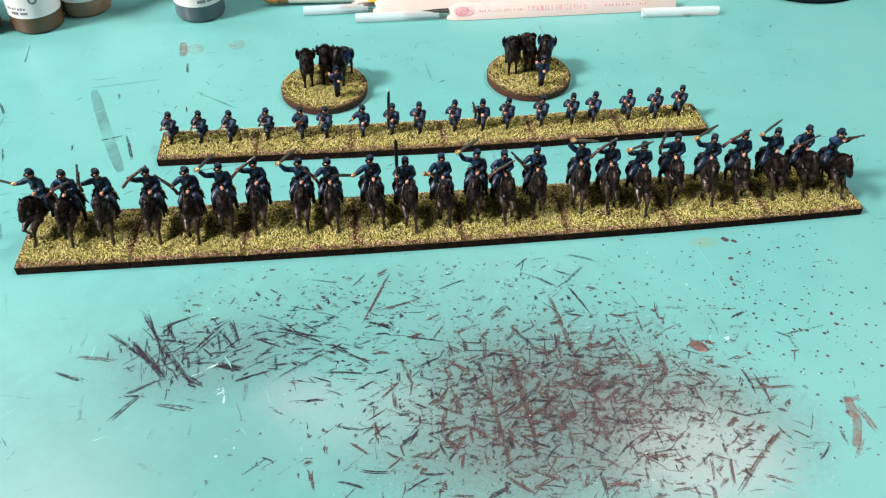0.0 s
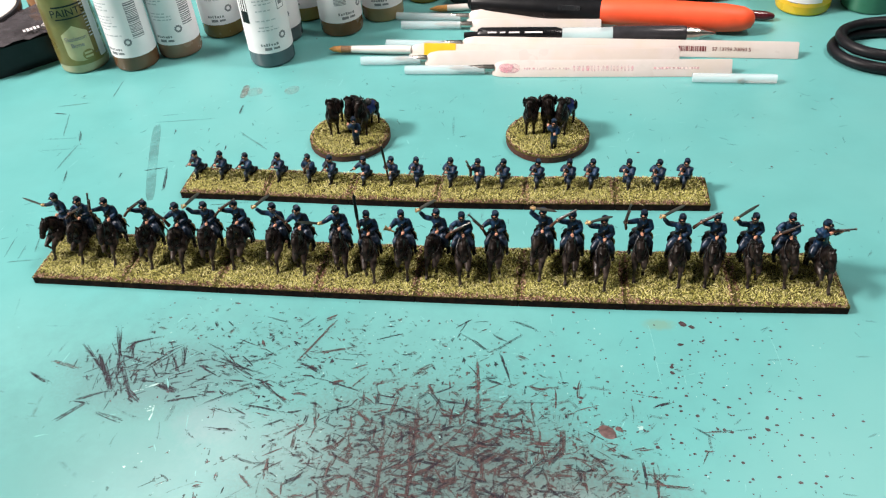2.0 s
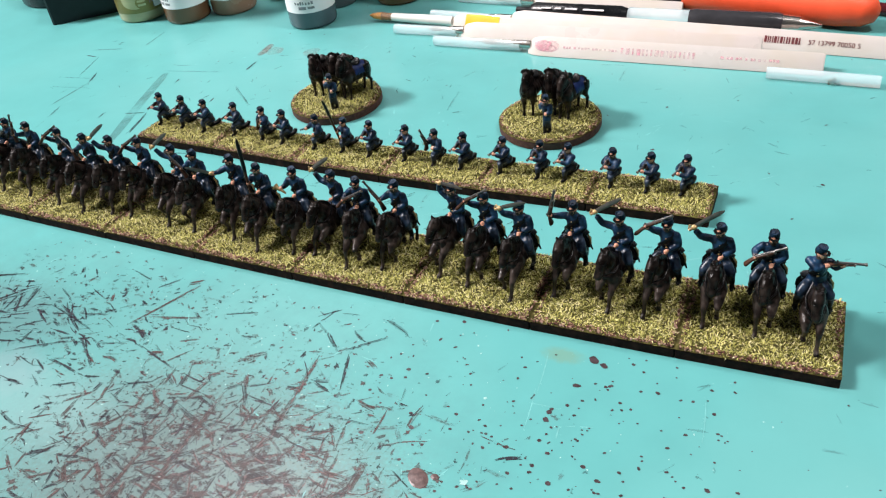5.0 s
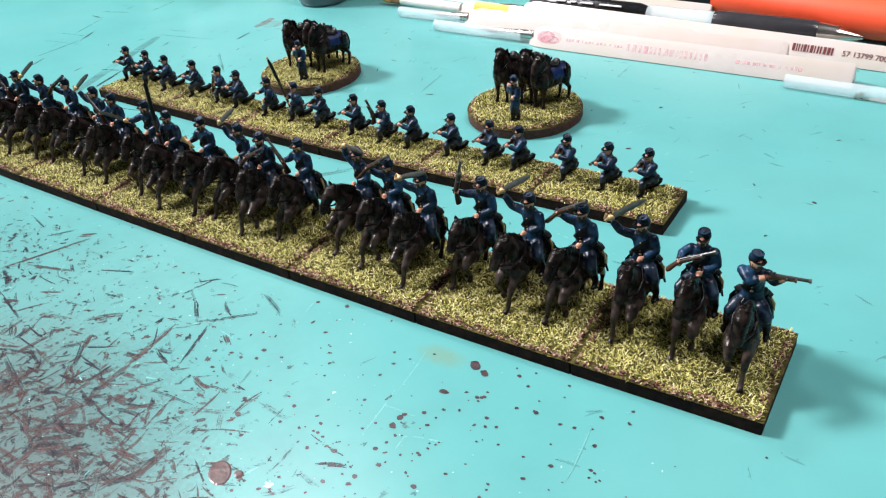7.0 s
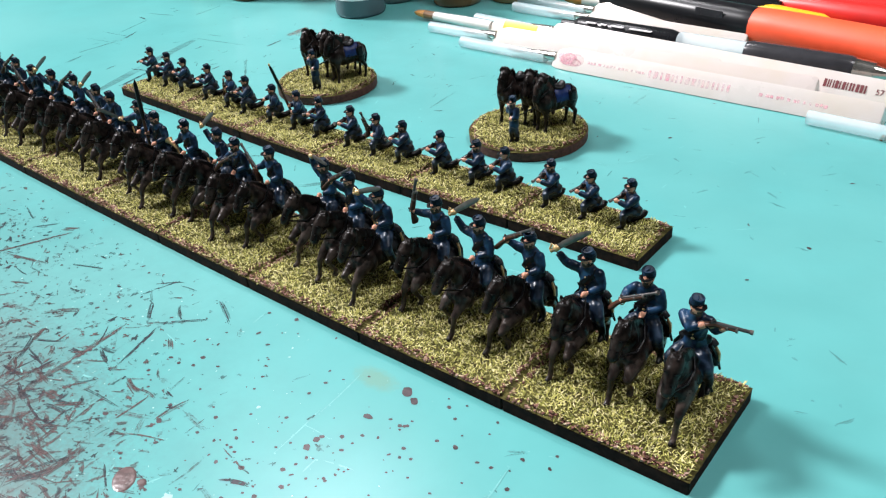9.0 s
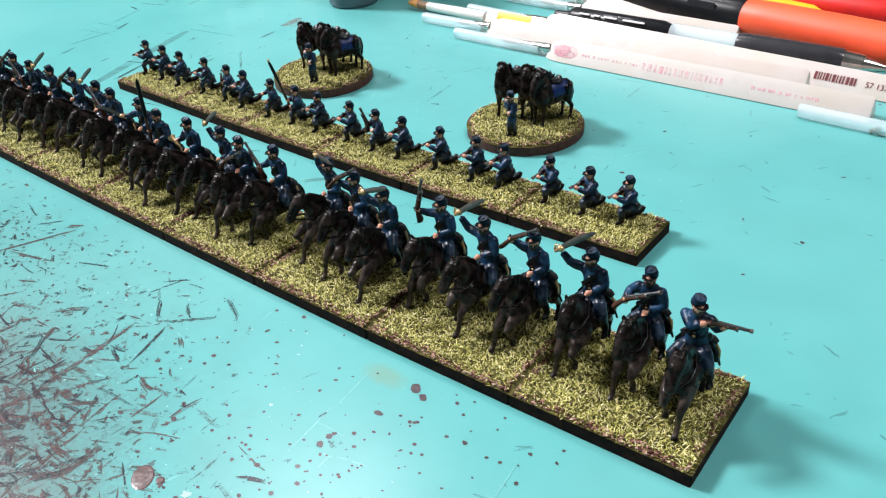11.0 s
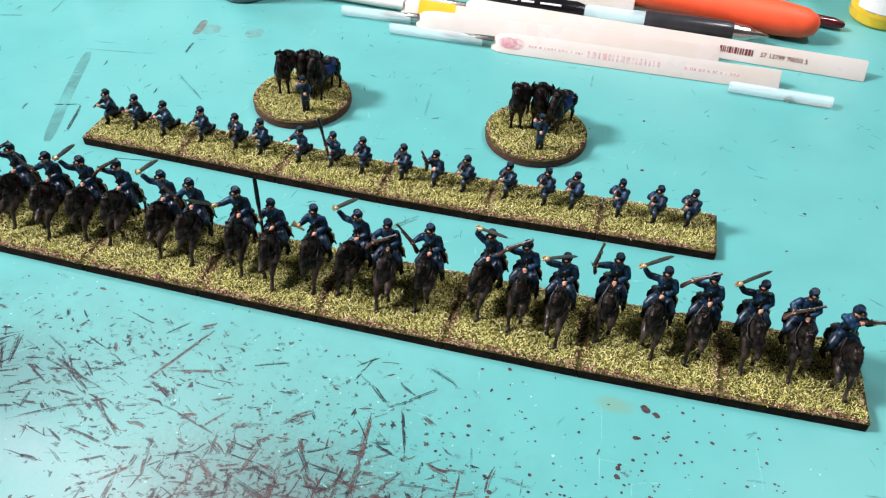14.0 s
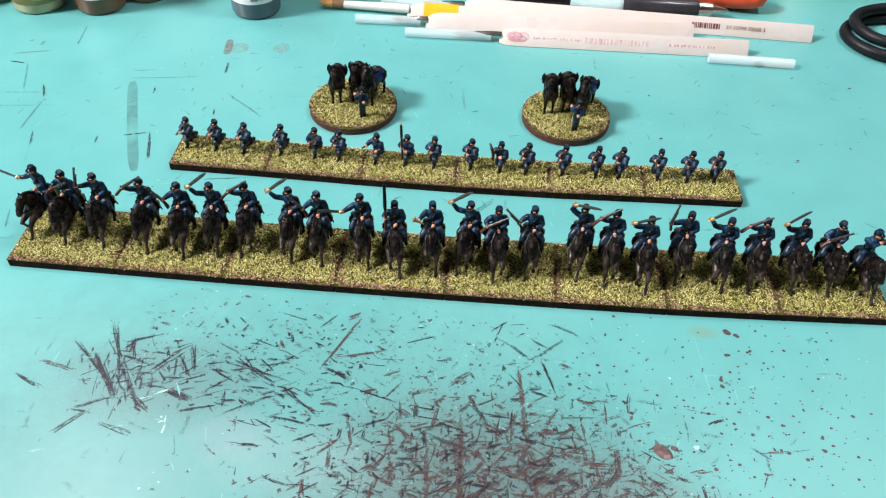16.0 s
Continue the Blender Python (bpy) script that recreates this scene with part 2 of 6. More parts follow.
class Mould:
    """Gathers tubes, balls and blocks into one mesh."""

    def __init__(self):
        self.v, self.f, self.m, self.mats, self.raised = [], [], [], [], 0.0

    def slot(self, mat):
        if mat not in self.mats:
            self.mats.append(mat)
        return self.mats.index(mat)

    def add(self, verts, faces, mat):
        n, k = len(self.v), self.slot(mat)
        self.v += [(p[0], p[1], p[2] + self.raised) for p in verts]
        self.f += [tuple(n + i for i in f) for f in faces]
        self.m += [k] * len(faces)

    def tube(self, points, radii, mat, n=8, side=(1, 0, 0), square=0.0):
        """A closed tube along points; each radius is a number or (across, other)."""
        pts = [Vector(p) for p in points]
        verts, faces = [], []
        for i, p in enumerate(pts):
            t = (pts[min(i + 1, len(pts) - 1)] - pts[max(i - 1, 0)]).normalized()
            s = Vector(side) - t * t.dot(Vector(side))
            if s.length < 0.05:
                s = Vector((0, 1, 0)) - t * t.y
            s.normalize()
            o = t.cross(s)
            r = radii[i] if isinstance(radii, (list, tuple)) else radii
            ra, rb = r if isinstance(r, tuple) else (r, r)
            for a in range(n):
                w = 2 * math.pi * (a + 0.5) / n
                c, d = math.cos(w), math.sin(w)
                if square:
                    g = max(abs(c), abs(d)) ** square
                    c, d = c / g, d / g
                verts.append(p + s * (ra * c) + o * (rb * d))
        for i in range(len(pts) - 1):
            for a in range(n):
                b = (a + 1) % n
                faces.append((i * n + a, i * n + b, (i + 1) * n + b, (i + 1) * n + a))
        faces.append(tuple(reversed(range(n))))
        faces.append(tuple(range((len(pts) - 1) * n, len(pts) * n)))
        self.add(verts, faces, mat)

    def ball(self, c, r, mat, n=10, rings=6, turn=(0, 0, 0)):
        e = Euler([radians(a) for a in turn]).to_matrix()
        c = Vector(c)
        verts = [c + e @ Vector((0, 0, r[2]))]
        for i in range(1, rings):
            ph = math.pi * i / rings
            for a in range(n):
                th = 2 * math.pi * a / n
                verts.append(c + e @ Vector((r[0] * math.sin(ph) * math.cos(th), r[1] * math.sin(ph) * math.sin(th), r[2] * math.cos(ph))))
        verts.append(c + e @ Vector((0, 0, -r[2])))
        faces = [(0, 1 + a, 1 + (a + 1) % n) for a in range(n)]
        for i in range(rings - 2):
            for a in range(n):
                b = (a + 1) % n
                faces.append((1 + i * n + a, 1 + (i + 1) * n + a, 1 + (i + 1) * n + b, 1 + i * n + b))
        last = len(verts) - 1
        faces += [(last, 1 + (rings - 2) * n + (a + 1) % n, 1 + (rings - 2) * n + a) for a in range(n)]
        self.add(verts, faces, mat)

    def block(self, c, size, mat, turn=0.0, bevel=0.0):
        """An upright block with chamfered top and side edges."""
        hx, hy, hz = (d / 2 for d in size)
        b = bevel
        e = Matrix.Rotation(radians(turn), 3, "Z")
        ring = [(-hx + b, -hy), (hx - b, -hy), (hx, -hy + b), (hx, hy - b), (hx - b, hy), (-hx + b, hy), (-hx, hy - b), (-hx, -hy + b)] if b else [(-hx, -hy), (hx, -hy), (hx, hy), (-hx, hy)]
        levels = [(-hz, 0.0), (hz - b, 0.0), (hz, b)] if b else [(-hz, 0.0), (hz, 0.0)]
        n, verts, faces = len(ring), [], []
        for z, inset in levels:
            for x, y in ring:
                verts.append(Vector(c) + e @ Vector((x * (1 - inset / hx), y * (1 - inset / hy), z)))
        for i in range(len(levels) - 1):
            for a in range(n):
                faces.append((i * n + a, i * n + (a + 1) % n, (i + 1) * n + (a + 1) % n, (i + 1) * n + a))
        faces += [tuple(reversed(range(n))), tuple(range((len(levels) - 1) * n, len(levels) * n))]
        self.add(verts, faces, mat)

    def lathe(self, c, profile, mat, n=32):
        verts, faces = [], []
        for r, z in profile:
            verts += [Vector(c) + Vector((r * math.cos(2 * math.pi * a / n), r * math.sin(2 * math.pi * a / n), z)) for a in range(n)]
        for i in range(len(profile) - 1):
            for a in range(n):
                b = (a + 1) % n
                faces.append((i * n + a, i * n + b, (i + 1) * n + b, (i + 1) * n + a))
        faces += [tuple(reversed(range(n))), tuple(range((len(profile) - 1) * n, len(profile) * n))]
        self.add(verts, faces, mat)

    def curved(self, r, a0, a1, z0, z1, mat, depth=0.12, n=6):
        """A thin patch wrapped round an upright cylinder; angles in degrees, 0 faces the front (-y)."""
        verts, faces = [], []
        for i in range(n + 1):
            w = radians(a0 + (a1 - a0) * i / n) - math.pi / 2
            for rr in (r, r + depth):
                for z in (z0, z1):
                    verts.append((rr * math.cos(w), rr * math.sin(w), z))
        for i in range(n):
            k, l = 4 * i, 4 * i + 4
            faces += [(k + 2, l + 2, l + 3, k + 3), (k, k + 2, k + 3, k + 1)[::-1], (k + 1, k + 3, l + 3, l + 1)[::-1], (k, l, l + 2, k + 2)[::-1]]
        faces += [(0, 2, 3, 1), (4 * n, 4 * n + 1, 4 * n + 3, 4 * n + 2)]
        self.add(verts, faces, mat)

    def mesh(self, name, smooth=35):
        me = bpy.data.meshes.new(name)
        me.from_pydata([(x * MM, y * MM, z * MM) for x, y, z in self.v], [], self.f)
        for mat in self.mats:
            me.materials.append(mat)
        me.polygons.foreach_set("material_index", self.m)
        if smooth:
            me.polygons.foreach_set("use_smooth", [True] * len(self.f))
            me.set_sharp_from_angle(angle=radians(smooth))
        me.update()
        return me


def part(name, mould, parent, label="", smooth=35, kind="", at=None):
    """Links a mould (or a ready mesh) as one mesh under a thing or a part."""
    ob = new(name, mould.mesh(name, smooth) if isinstance(mould, Mould) else mould)
    ob.parent = parent
    if at:
        ob.matrix_basis = at
    return tagged(ob, label, kind=kind)


def thing(name, label, category, group="", x=0.0, y=0.0, z=0.0, turn=0.0):
    """An Empty at the thing's base, in millimetres."""
    ob = new(name)
    ob.empty_display_size = 0.005
    ob.matrix_basis = pose(x * MM, y * MM, z * MM, 0, 0, turn)
    return tagged(ob, label, category, group)


# ---- the setting ----
def setting(name, label, category, lo, hi, mat):
    mo = Mould()
    mo.block([(a + b) / 2 for a, b in zip(lo, hi)], [b - a for a, b in zip(lo, hi)], mat)
    return tagged(new(name, mo.mesh(name, 0)), label, category, kind="structure")


setting("bench_top", "teal painted bench top with scratches and paint streaks", "bench top", (-1900, -1100, -30), (1500, 1300, 0), TEAL)
# walls and ceiling are out of view, added to close the room
setting("wall_north", "unseen dark wall added behind the bench", "wall", (-1900, 1300, -30), (1500, 1340, 1620), WALL)
setting("wall_south", "unseen dark wall added beside the bench", "wall", (-1900, -1140, -30), (1500, -1100, 1620), WALL)
setting("wall_west", "unseen dark wall added beside the bench", "wall", (-1940, -1100, -30), (-1900, 1300, 1620), WALL)
setting("wall_east", "unseen dark wall added beside the bench", "wall", (1500, -1100, -30), (1540, 1300, 1620), WALL)
setting("ceiling", "unseen dark ceiling added over the bench", "ceiling", (-1940, -1140, 1620), (1540, 1340, 1660), WALL)


# ---- paint marks on the bench ----
class Marks:
    """Thin uneven strokes and blots of dried paint, a few hundredths of a millimetre thick."""

    def __init__(self, seed):
        self.rng, self.mould, self.level = random.Random(seed), Mould(), 0.03

    def stroke(self, x, y, length, width, angle, mat, bend=0.0):
        """A scraped streak: fibres side by side with frayed ends, worn through here and there, and crumbs along it."""
        r = self.rng
        self.level = 0.03 + (self.level + 0.0031) % 0.05
        a = radians(angle)
        ca, sa = math.cos(a), math.sin(a)
        fibres = max(1, round(width / 0.34)) if width < 2.4 else 1
        rough = min(width / fibres, 0.9) if width < 2.4 else 0.3
        for f in range(fibres):
            off0 = 0.0 if fibres == 1 else width * ((f + 0.5) / fibres - 0.5) + r.uniform(-0.06, 0.06)
            fray = min(0.3, 0.6 / max(length, 1)) + 0.22 * abs(off0) / max(width, 0.1)
            u0, u1 = -0.5 + abs(r.gauss(0, fray)), 0.5 - abs(r.gauss(0, fray))
            if u1 - u0 < 0.12:
                continue
            n = max(4, int(length * (u1 - u0) / 1.1))
            half0, w = width / fibres * r.uniform(0.42, 0.68), 1.0
            top, bottom, bare = [], [], set()
            for i in range(n + 1):
                q = i / n
                u = u0 + (u1 - u0) * q
                w = min(1.35, max(0.5, w + r.uniform(-0.28, 0.28)))
                half = half0 * (1 - abs(2 * q - 1) ** 5 * 0.85) * w if width < 2.4 else half0 * (1 - abs(2 * q - 1) ** 9 * 0.5)
                off = off0 + bend * (u * u - 0.25) + r.uniform(-0.07, 0.07) * rough
                for side, row in ((1, top), (-1, bottom)):
                    px, py = u * length, off + side * max(0.04, half)
                    row.append((x + px * ca - py * sa, y + px * sa + py * ca, self.level + f * 0.0009))
                if 3 < length and width < 2.4 and r.random() < 0.05:
                    bare.add(i)
            self.mould.add(top + bottom, [(i, n + 1 + i, n + 2 + i, i + 1) for i in range(n) if i not in bare], mat)
        if length > 2.5 and width < 2.4:
            for _ in range(int(length * 0.8)):
                u, off = r.uniform(-0.52, 0.52) * length, r.gauss(0, width * 0.45 + 0.12)
                k, turn = r.triangular(0.06, 0.28, 0.1) + width * 0.06, r.uniform(0, 3)
                cx, cy = x + u * ca - off * sa, y + u * sa + off * ca
                self.mould.add([(cx + k * r.uniform(0.6, 1.5) * math.cos(turn + q), cy + k * r.uniform(0.5, 1.1) * math.sin(turn + q), self.level + 0.004) for q in (0, 1.3, 2.5, 3.8, 5.1)], [(0, 1, 2, 3, 4)], mat)

    def blot(self, x, y, size, mat, long=1.0, angle=0.0, rough=0.2):
        r = self.rng
        self.level = 0.03 + (self.level + 0.0031) % 0.05
        n, a = 13, radians(angle)
        pts = []
        for i in range(n):
            w = 2 * math.pi * i / n
            k = size * 0.5 * r.uniform(1.05 - rough * 1.5, 1.05)
            px, py = k * long * math.cos(w), k * math.sin(w)
            pts.append((x + px * math.cos(a) - py * math.sin(a), y + px * math.sin(a) + py * math.cos(a), self.level))
        self.mould.add(pts, [tuple(range(n))], mat)

    def done(self, name, label):
        return tagged(new(name, self.mould.mesh(name, 0)), label, "paint marks", kind="stuff")


def spread(r, cx, cy, sx, sy):
    return r.gauss(cx, sx), r.gauss(cy, sy)


marks = Marks(11)
r = marks.rng
def lines(rows, mat, marks):
    for x0, y0, x1, y1, width in rows:   # each a drag of the brush from one place to another
        marks.stroke((x0 + x1) / 2, (y0 + y1) / 2, math.hypot(x1 - x0, y1 - y0), width, math.degrees(math.atan2(y1 - y0, x1 - x0)), mat, marks.rng.uniform(-1, 1))


KNOT = ((47, -22, 60, -47, 1.1), (39, -32, 52, -45, 1.0), (46, -36, 59, -54, 1.4), (55, -36, 67, -40, 0.8), (66, -43, 75, -32, 0.8), (54, -31, 68, -26, 1.0),
        (74, -34, 81, -44, 0.6), (77, -30, 81, -41, 1.0), (45, -59, 57, -53, 0.7), (43, -68, 52, -58, 0.8), (65, -52, 72, -58, 0.9), (57, -63, 70, -66, 0.7),
        (80, -57, 93, -53, 0.6), (74, -49, 84, -52, 2.2), (24, -47, 34, -52, 0.9), (50, -40, 59, -53, 0.9), (57, -41, 68, -57, 0.8))
BESIDE = ((89, -36, 116, -43, 0.8), (93, -35, 107, -41, 1.0), (86, -49, 94, -42, 0.7), (93, -47, 94, -54, 1.0), (102, -37, 113, -34, 0.7), (105, -38, 116, -29, 0.5),
          (112, -46, 125, -55, 0.9), (108, -56, 122, -58, 0.7), (86, -28, 96, -33, 0.6), (97, -31, 101, -25, 0.6), (119, -46, 128, -43, 0.9), (124, -50, 131, -50, 1.0),
          (130, -42, 151, -48, 0.7), (137, -58, 148, -53, 1.0), (159, -58, 177, -64, 1.1), (119, -19, 125, -12, 0.8), (104, -13, 115, -16, 0.6), (92, -58, 109, -48, 0.7))
TICKS = ((150, -23, 160, -19, 0.7), (179, -15, 185, -10, 0.5), (180, -21, 183, -11, 0.6), (185, -12, 191, -11, 0.5), (199, -10, 210, -15, 1.1), (192, -17, 198, -21, 0.8),
         (194, -26, 204, -17, 0.8), (185, -20, 193, -27, 1.0), (192, -39, 199, -41, 0.8), (202, -49, 214, -48, 0.7), (266, -56, 280, -54, 0.5), (196, -26, 201, -40, 0.8))
for rows in (KNOT, BESIDE, TICKS):
    lines(rows, DARK_MARK, marks)
lines([(x0 + r.uniform(-2, 2), y0 + r.uniform(-1, 1), x1 + r.uniform(-2, 2), y1 + r.uniform(-1, 1), w * 0.8) for x0, y0, x1, y1, w in KNOT], DARK_MARK, marks)
for _ in range(120):   # finer streaks round the knot
    x, y = spread(r, 60, -43, 8, 6)
    marks.stroke(x, y, r.triangular(1.5, 11, 3), r.triangular(0.15, 1.1, 0.3), r.choice((r.gauss(20, 15), r.gauss(-60, 12), r.gauss(-85, 10))), DARK_MARK, r.uniform(-1, 1))
for _ in range(130):   # and to its right
    x, y = spread(r, 106, -44, 20, 9)
    marks.stroke(x, y, r.triangular(1, 10, 2.5), r.triangular(0.15, 1.2, 0.3), r.choice((r.gauss(15, 12), r.gauss(-28, 10))), DARK_MARK, r.uniform(-1, 1))
for _ in range(330):
    x, y = r.triangular(45, 215, 110), r.triangular(-60, -4, -24)
    marks.stroke(x, y, r.triangular(0.5, 6, 1.2), r.triangular(0.2, 1.5, 0.45), r.choice((r.gauss(20, 25), r.gauss(-35, 20))), r.choice((DARK_MARK, FLAKE, SMUDGE, BROWN_MARK, FLAKE)), r.uniform(-0.5, 0.5))
for _ in range(420):  # flakes and crumbs
    x, y = r.triangular(40, 215, 115), r.triangular(-75, -3, -30)
    marks.blot(x, y, r.triangular(0.25, 2.4, 0.4), r.choice((DARK_MARK, FLAKE, FLAKE, FLAKE, SMUDGE)), r.uniform(1, 1.9), r.choice((r.gauss(20, 25), r.gauss(-35, 20))), 0.62)
marks.done("dark_paint_streaks", "dark purple-black dried paint streaks on the bench")

marks = Marks(23)
r = marks.rng
for _ in range(1650):   # the broad brown patch: scraped strokes that cross
    x, y = spread(r, 181, -77, 30, 18)
    if y < -34 - 0.06 * abs(x - 178):
        marks.stroke(x, y, r.triangular(1, 12, 2.8), r.triangular(0.14, 1.6, 0.32), r.choice((r.gauss(5, 14), r.gauss(-28, 15), r.gauss(92, 9), r.gauss(40, 12))), r.choice((BROWN_MARK, BROWN_MARK, BROWN_MARK, FLAKE, FLAKE, DARK_MARK, DARK_MARK)), r.uniform(-2, 2))
for _ in range(1500):  # flakes in and around it
    x, y = spread(r, 184, -72, 34, 22)
    if y < -18:
        marks.blot(x, y, r.triangular(0.2, 2.4, 0.35), r.choice((BROWN_MARK, FLAKE, FLAKE, DARK_MARK)), r.uniform(1, 2.0), r.choice((r.gauss(5, 20), r.gauss(92, 15), r.uniform(0, 180))), 0.62)
for _ in range(110):
    x, y = spread(r, 226, -86, 16, 13)
    marks.stroke(x, y, r.triangular(1.5, 9, 3), r.triangular(0.3, 1.4, 0.6), r.uniform(-60, 80), BROWN_MARK, r.uniform(-2, 2))
DRAGS = ((126, -69, 134, -61, 0.8), (134, -52, 137, -64, 1.0), (122, -37, 133, -13, 1.1), (29, -41, 42, -44, 1.6), (127, -31, 143, -27, 1.0), (184, -29, 188, -28, 0.7),
         (188, -29, 192, -62, 1.5), (194, -55, 201, -54, 2.2), (219, -58, 219, -69, 2.0), (244, -74, 256, -74, 0.8), (242, -77, 259, -78, 1.1), (234, -77, 241, -78, 0.8),
         (128, -14, 133, -11, 1.8), (170, -50, 172, -92, 1.8), (160, -60, 163, -98, 1.4), (226, -113, 246, -94, 1.6))
lines(DRAGS, BROWN_MARK, marks)
marks.mould.ball((233.4, -58.6, 0), (3.3, 2.3, 0.25), DROP, 18, 6, (0, 0, -40))
marks.mould.ball((237.0, -57.0, 0), (1.1, 0.9, 0.3), DROP, 12, 5)
for x, y, length, width, angle in ((272, -88, 9, 3.2, 75), (275, -92, 12, 2.0, 100), (270, -96, 14, 2.6, 62), (268, -102, 9, 1.4, 50), (274, -84.5, 7, 2.2, 0)):
    marks.stroke(x, y, length, width, angle, PINK_MARK, 1.5)
marks.done("brown_paint_streaks", "red-brown dried paint streaks on the bench")

marks = Marks(37)
r = marks.rng
for _ in range(330):   # spatter towards the right
    x, y = spread(r, 262, -50, 30, 28)
    if y < -4:
        marks.blot(x, y, r.choice((0.35, 0.45, 0.6, 0.8, 0.95, 1.3)) * r.uniform(0.7, 1.15), DOT, r.uniform(1, 1.5), r.uniform(-30, 30))
for _ in range(130):
    marks.blot(r.uniform(60, 300), r.uniform(-60, -4), r.uniform(0.3, 0.8), DOT, r.uniform(1, 2), r.uniform(0, 180))
for _ in range(60):
    marks.blot(r.uniform(-60, 350), r.uniform(85, 240), r.uniform(0.3, 0.7), DOT, r.uniform(1, 3), r.uniform(0, 180))
for x, y, size in ((261.5, -8.3, 2.4), (264.5, -9.6, 1.8), (309, 92, 1.1), (256, -32, 1.5), (284, -54, 1.4)):
    marks.blot(x, y, size, DOT, 1.4, -30)
marks.done("paint_spatter", "small dark dots of dried paint on the bench")

marks = Marks(41)
r = marks.rng
for _ in range(60):   # dirty smudges in front
    x, y = r.uniform(-40, 215), r.triangular(-120, -4, -40)
    marks.stroke(x, y, r.uniform(3, 14), r.uniform(0.4, 1.5), r.choice((r.gauss(15, 20), r.gauss(-25, 15), r.gauss(85, 10))), SMUDGE, r.uniform(-1, 1))
for _ in range(380):   # dull scuffs all over
    marks.stroke(r.uniform(-60, 350), r.choice((r.uniform(-125, -3), r.uniform(32, 56), r.uniform(85, 170))), r.uniform(0.8, 6), r.uniform(0.2, 0.7), r.uniform(0, 180), FAINT_MARK, r.uniform(-1, 1))
for _ in range(14):    # a few more thin scratches behind the lines
    x, y = r.uniform(70, 330), r.uniform(90, 165)
    marks.stroke(x, y, r.uniform(2, 6), r.uniform(0.25, 0.5), r.uniform(0, 180), FAINT_MARK, r.uniform(-0.5, 0.5))
SCRATCHES = ((-34, 169, -32, 150, 0.7), (-49, 152, -50, 149, 0.5), (-35, 116, -30, 104, 1.1), (-59, 133, -51, 132, 0.8), (-25, 81, -22, 70, 0.9), (4, 80, 5, 73, 0.8),
             (17, 119, 18, 113, 0.9), (46, 143, 47, 133, 1.0), (49, 105, 50, 99, 0.6), (15, 81, 25, 84, 0.7), (26, 84, 31, 65, 1.2), (83, 143, 78, 140, 0.5),
             (56, 55, 75, 58, 0.6), (165, 113, 170, 115, 0.6), (253, 79, 259, 79, 0.5))
SOFT_SCRATCHES = ((-5, 172, -7, 154, 0.5), (-21, 67, -19, 57, 0.6), (-4, 74, -3, 68, 0.5), (7, 84, 9, 84, 0.6), (80, 117, 90, 118, 0.5), (64, 148, 71, 150, 0.5),
                  (-11, 108, -10, 101, 0.5), (5, 200, 8, 187, 0.6), (161, 154, 156, 143, 0.8), (237, 137, 242, 138, 0.8), (225, 169, 225, 152, 1.1), (212, 168, 225, 169, 0.9),
                  (183, 63, 183, 47, 1.2), (36, 53, 43, 54, 0.6))
RUBBED = ((-61, 139, -42, 144, 0.8), (-50, 133, -42, 110, 0.9), (-30, 103, -31, 79, 1.1), (-52, 107, -32, 109, 0.6), (-47, 97, -22, 100, 0.6), (51, 117, 72, 100, 1.3),
          (2, 124, 36, 129, 1.0), (4, 131, 15, 133, 0.6), (161, 133, 163, 115, 1.0), (-21, 12, -5, 15, 0.8), (-10, 19, -13, 30, 0.9), (-22, 15, -24, 29, 0.6),
          (-15, 14, -16, 24, 0.7), (-31, 27, -27, 29, 0.7), (169, 44, 178, 54, 2.2))
lines(SCRATCHES, DARK_MARK, marks)
lines(SOFT_SCRATCHES, SMUDGE, marks)
lines(RUBBED, FAINT_MARK, marks)
marks.stroke(268, 78, 8, 2.2, 3, FAINT_MARK)
marks.stroke(16.5, 90, 70, 5.0, -71, SMEAR, 2.0)            # one broad drag of a dirty brush
marks.stroke(42.5, 156, 15, 3.2, 96, PINK_MARK)
for x, y, size in ((48, 156, 10), (69, 158, 9)):
    marks.blot(x, y, size, PINK_HAZE, 1.1, 60, 0.15)
for x, y, size in ((189, 132, 1.6), (251, 102, 1.3), (302, 70, 0.8), (347, 151, 1.2), (152, 131, 1.4), (249, 135, 1.2)):
    marks.blot(x, y, size, SMUDGE if size > 1.3 else DOT, 1.6, 40, 0.4)
marks.done("faint_smears", "faint grey smears and ticks on the bench")

marks = Marks(53)
r = marks.rng
DRIP = ((74, -60.4, 77, -58.6, 0.5), (77, -58.8, 78, -62, 0.6), (78, -61.6, 77.8, -66.5, 0.4))
# a white glare streak on the bench, drawn as pale strokes
GLINT = ((66, -53.6, 71, -51.4, 0.35), (70, -51.4, 76, -48.4, 0.55))
for _ in range(420):
    marks.blot(r.triangular(20, 340, 180), r.uniform(-125, -4), r.triangular(0.1, 0.5, 0.15), PALE_MARK, r.uniform(1, 2), r.uniform(0, 180))
for x, y, size, long in ((244.3, -56, 2.0, 1.6), (76, -61, 0.8, 3.0), (73.7, -49.8, 0.5, 4.0), (239, -30, 1.0, 1.2), (77, -84, 1.0, 1.2)):
    marks.blot(x, y, size, PALE_MARK, long, 20, 0.45)
for _ in range(260):   # pale scuffs all over
    marks.stroke(r.uniform(-60, 300), r.choice((r.uniform(-125, -3), r.uniform(32, 56), r.uniform(85, 170))), r.uniform(1, 8), r.uniform(0.15, 0.5), r.uniform(0, 180), LIGHT_MARK, r.uniform(-1, 1))
for rows in (DRIP, GLINT):
    lines(rows, PALE_MARK, marks)
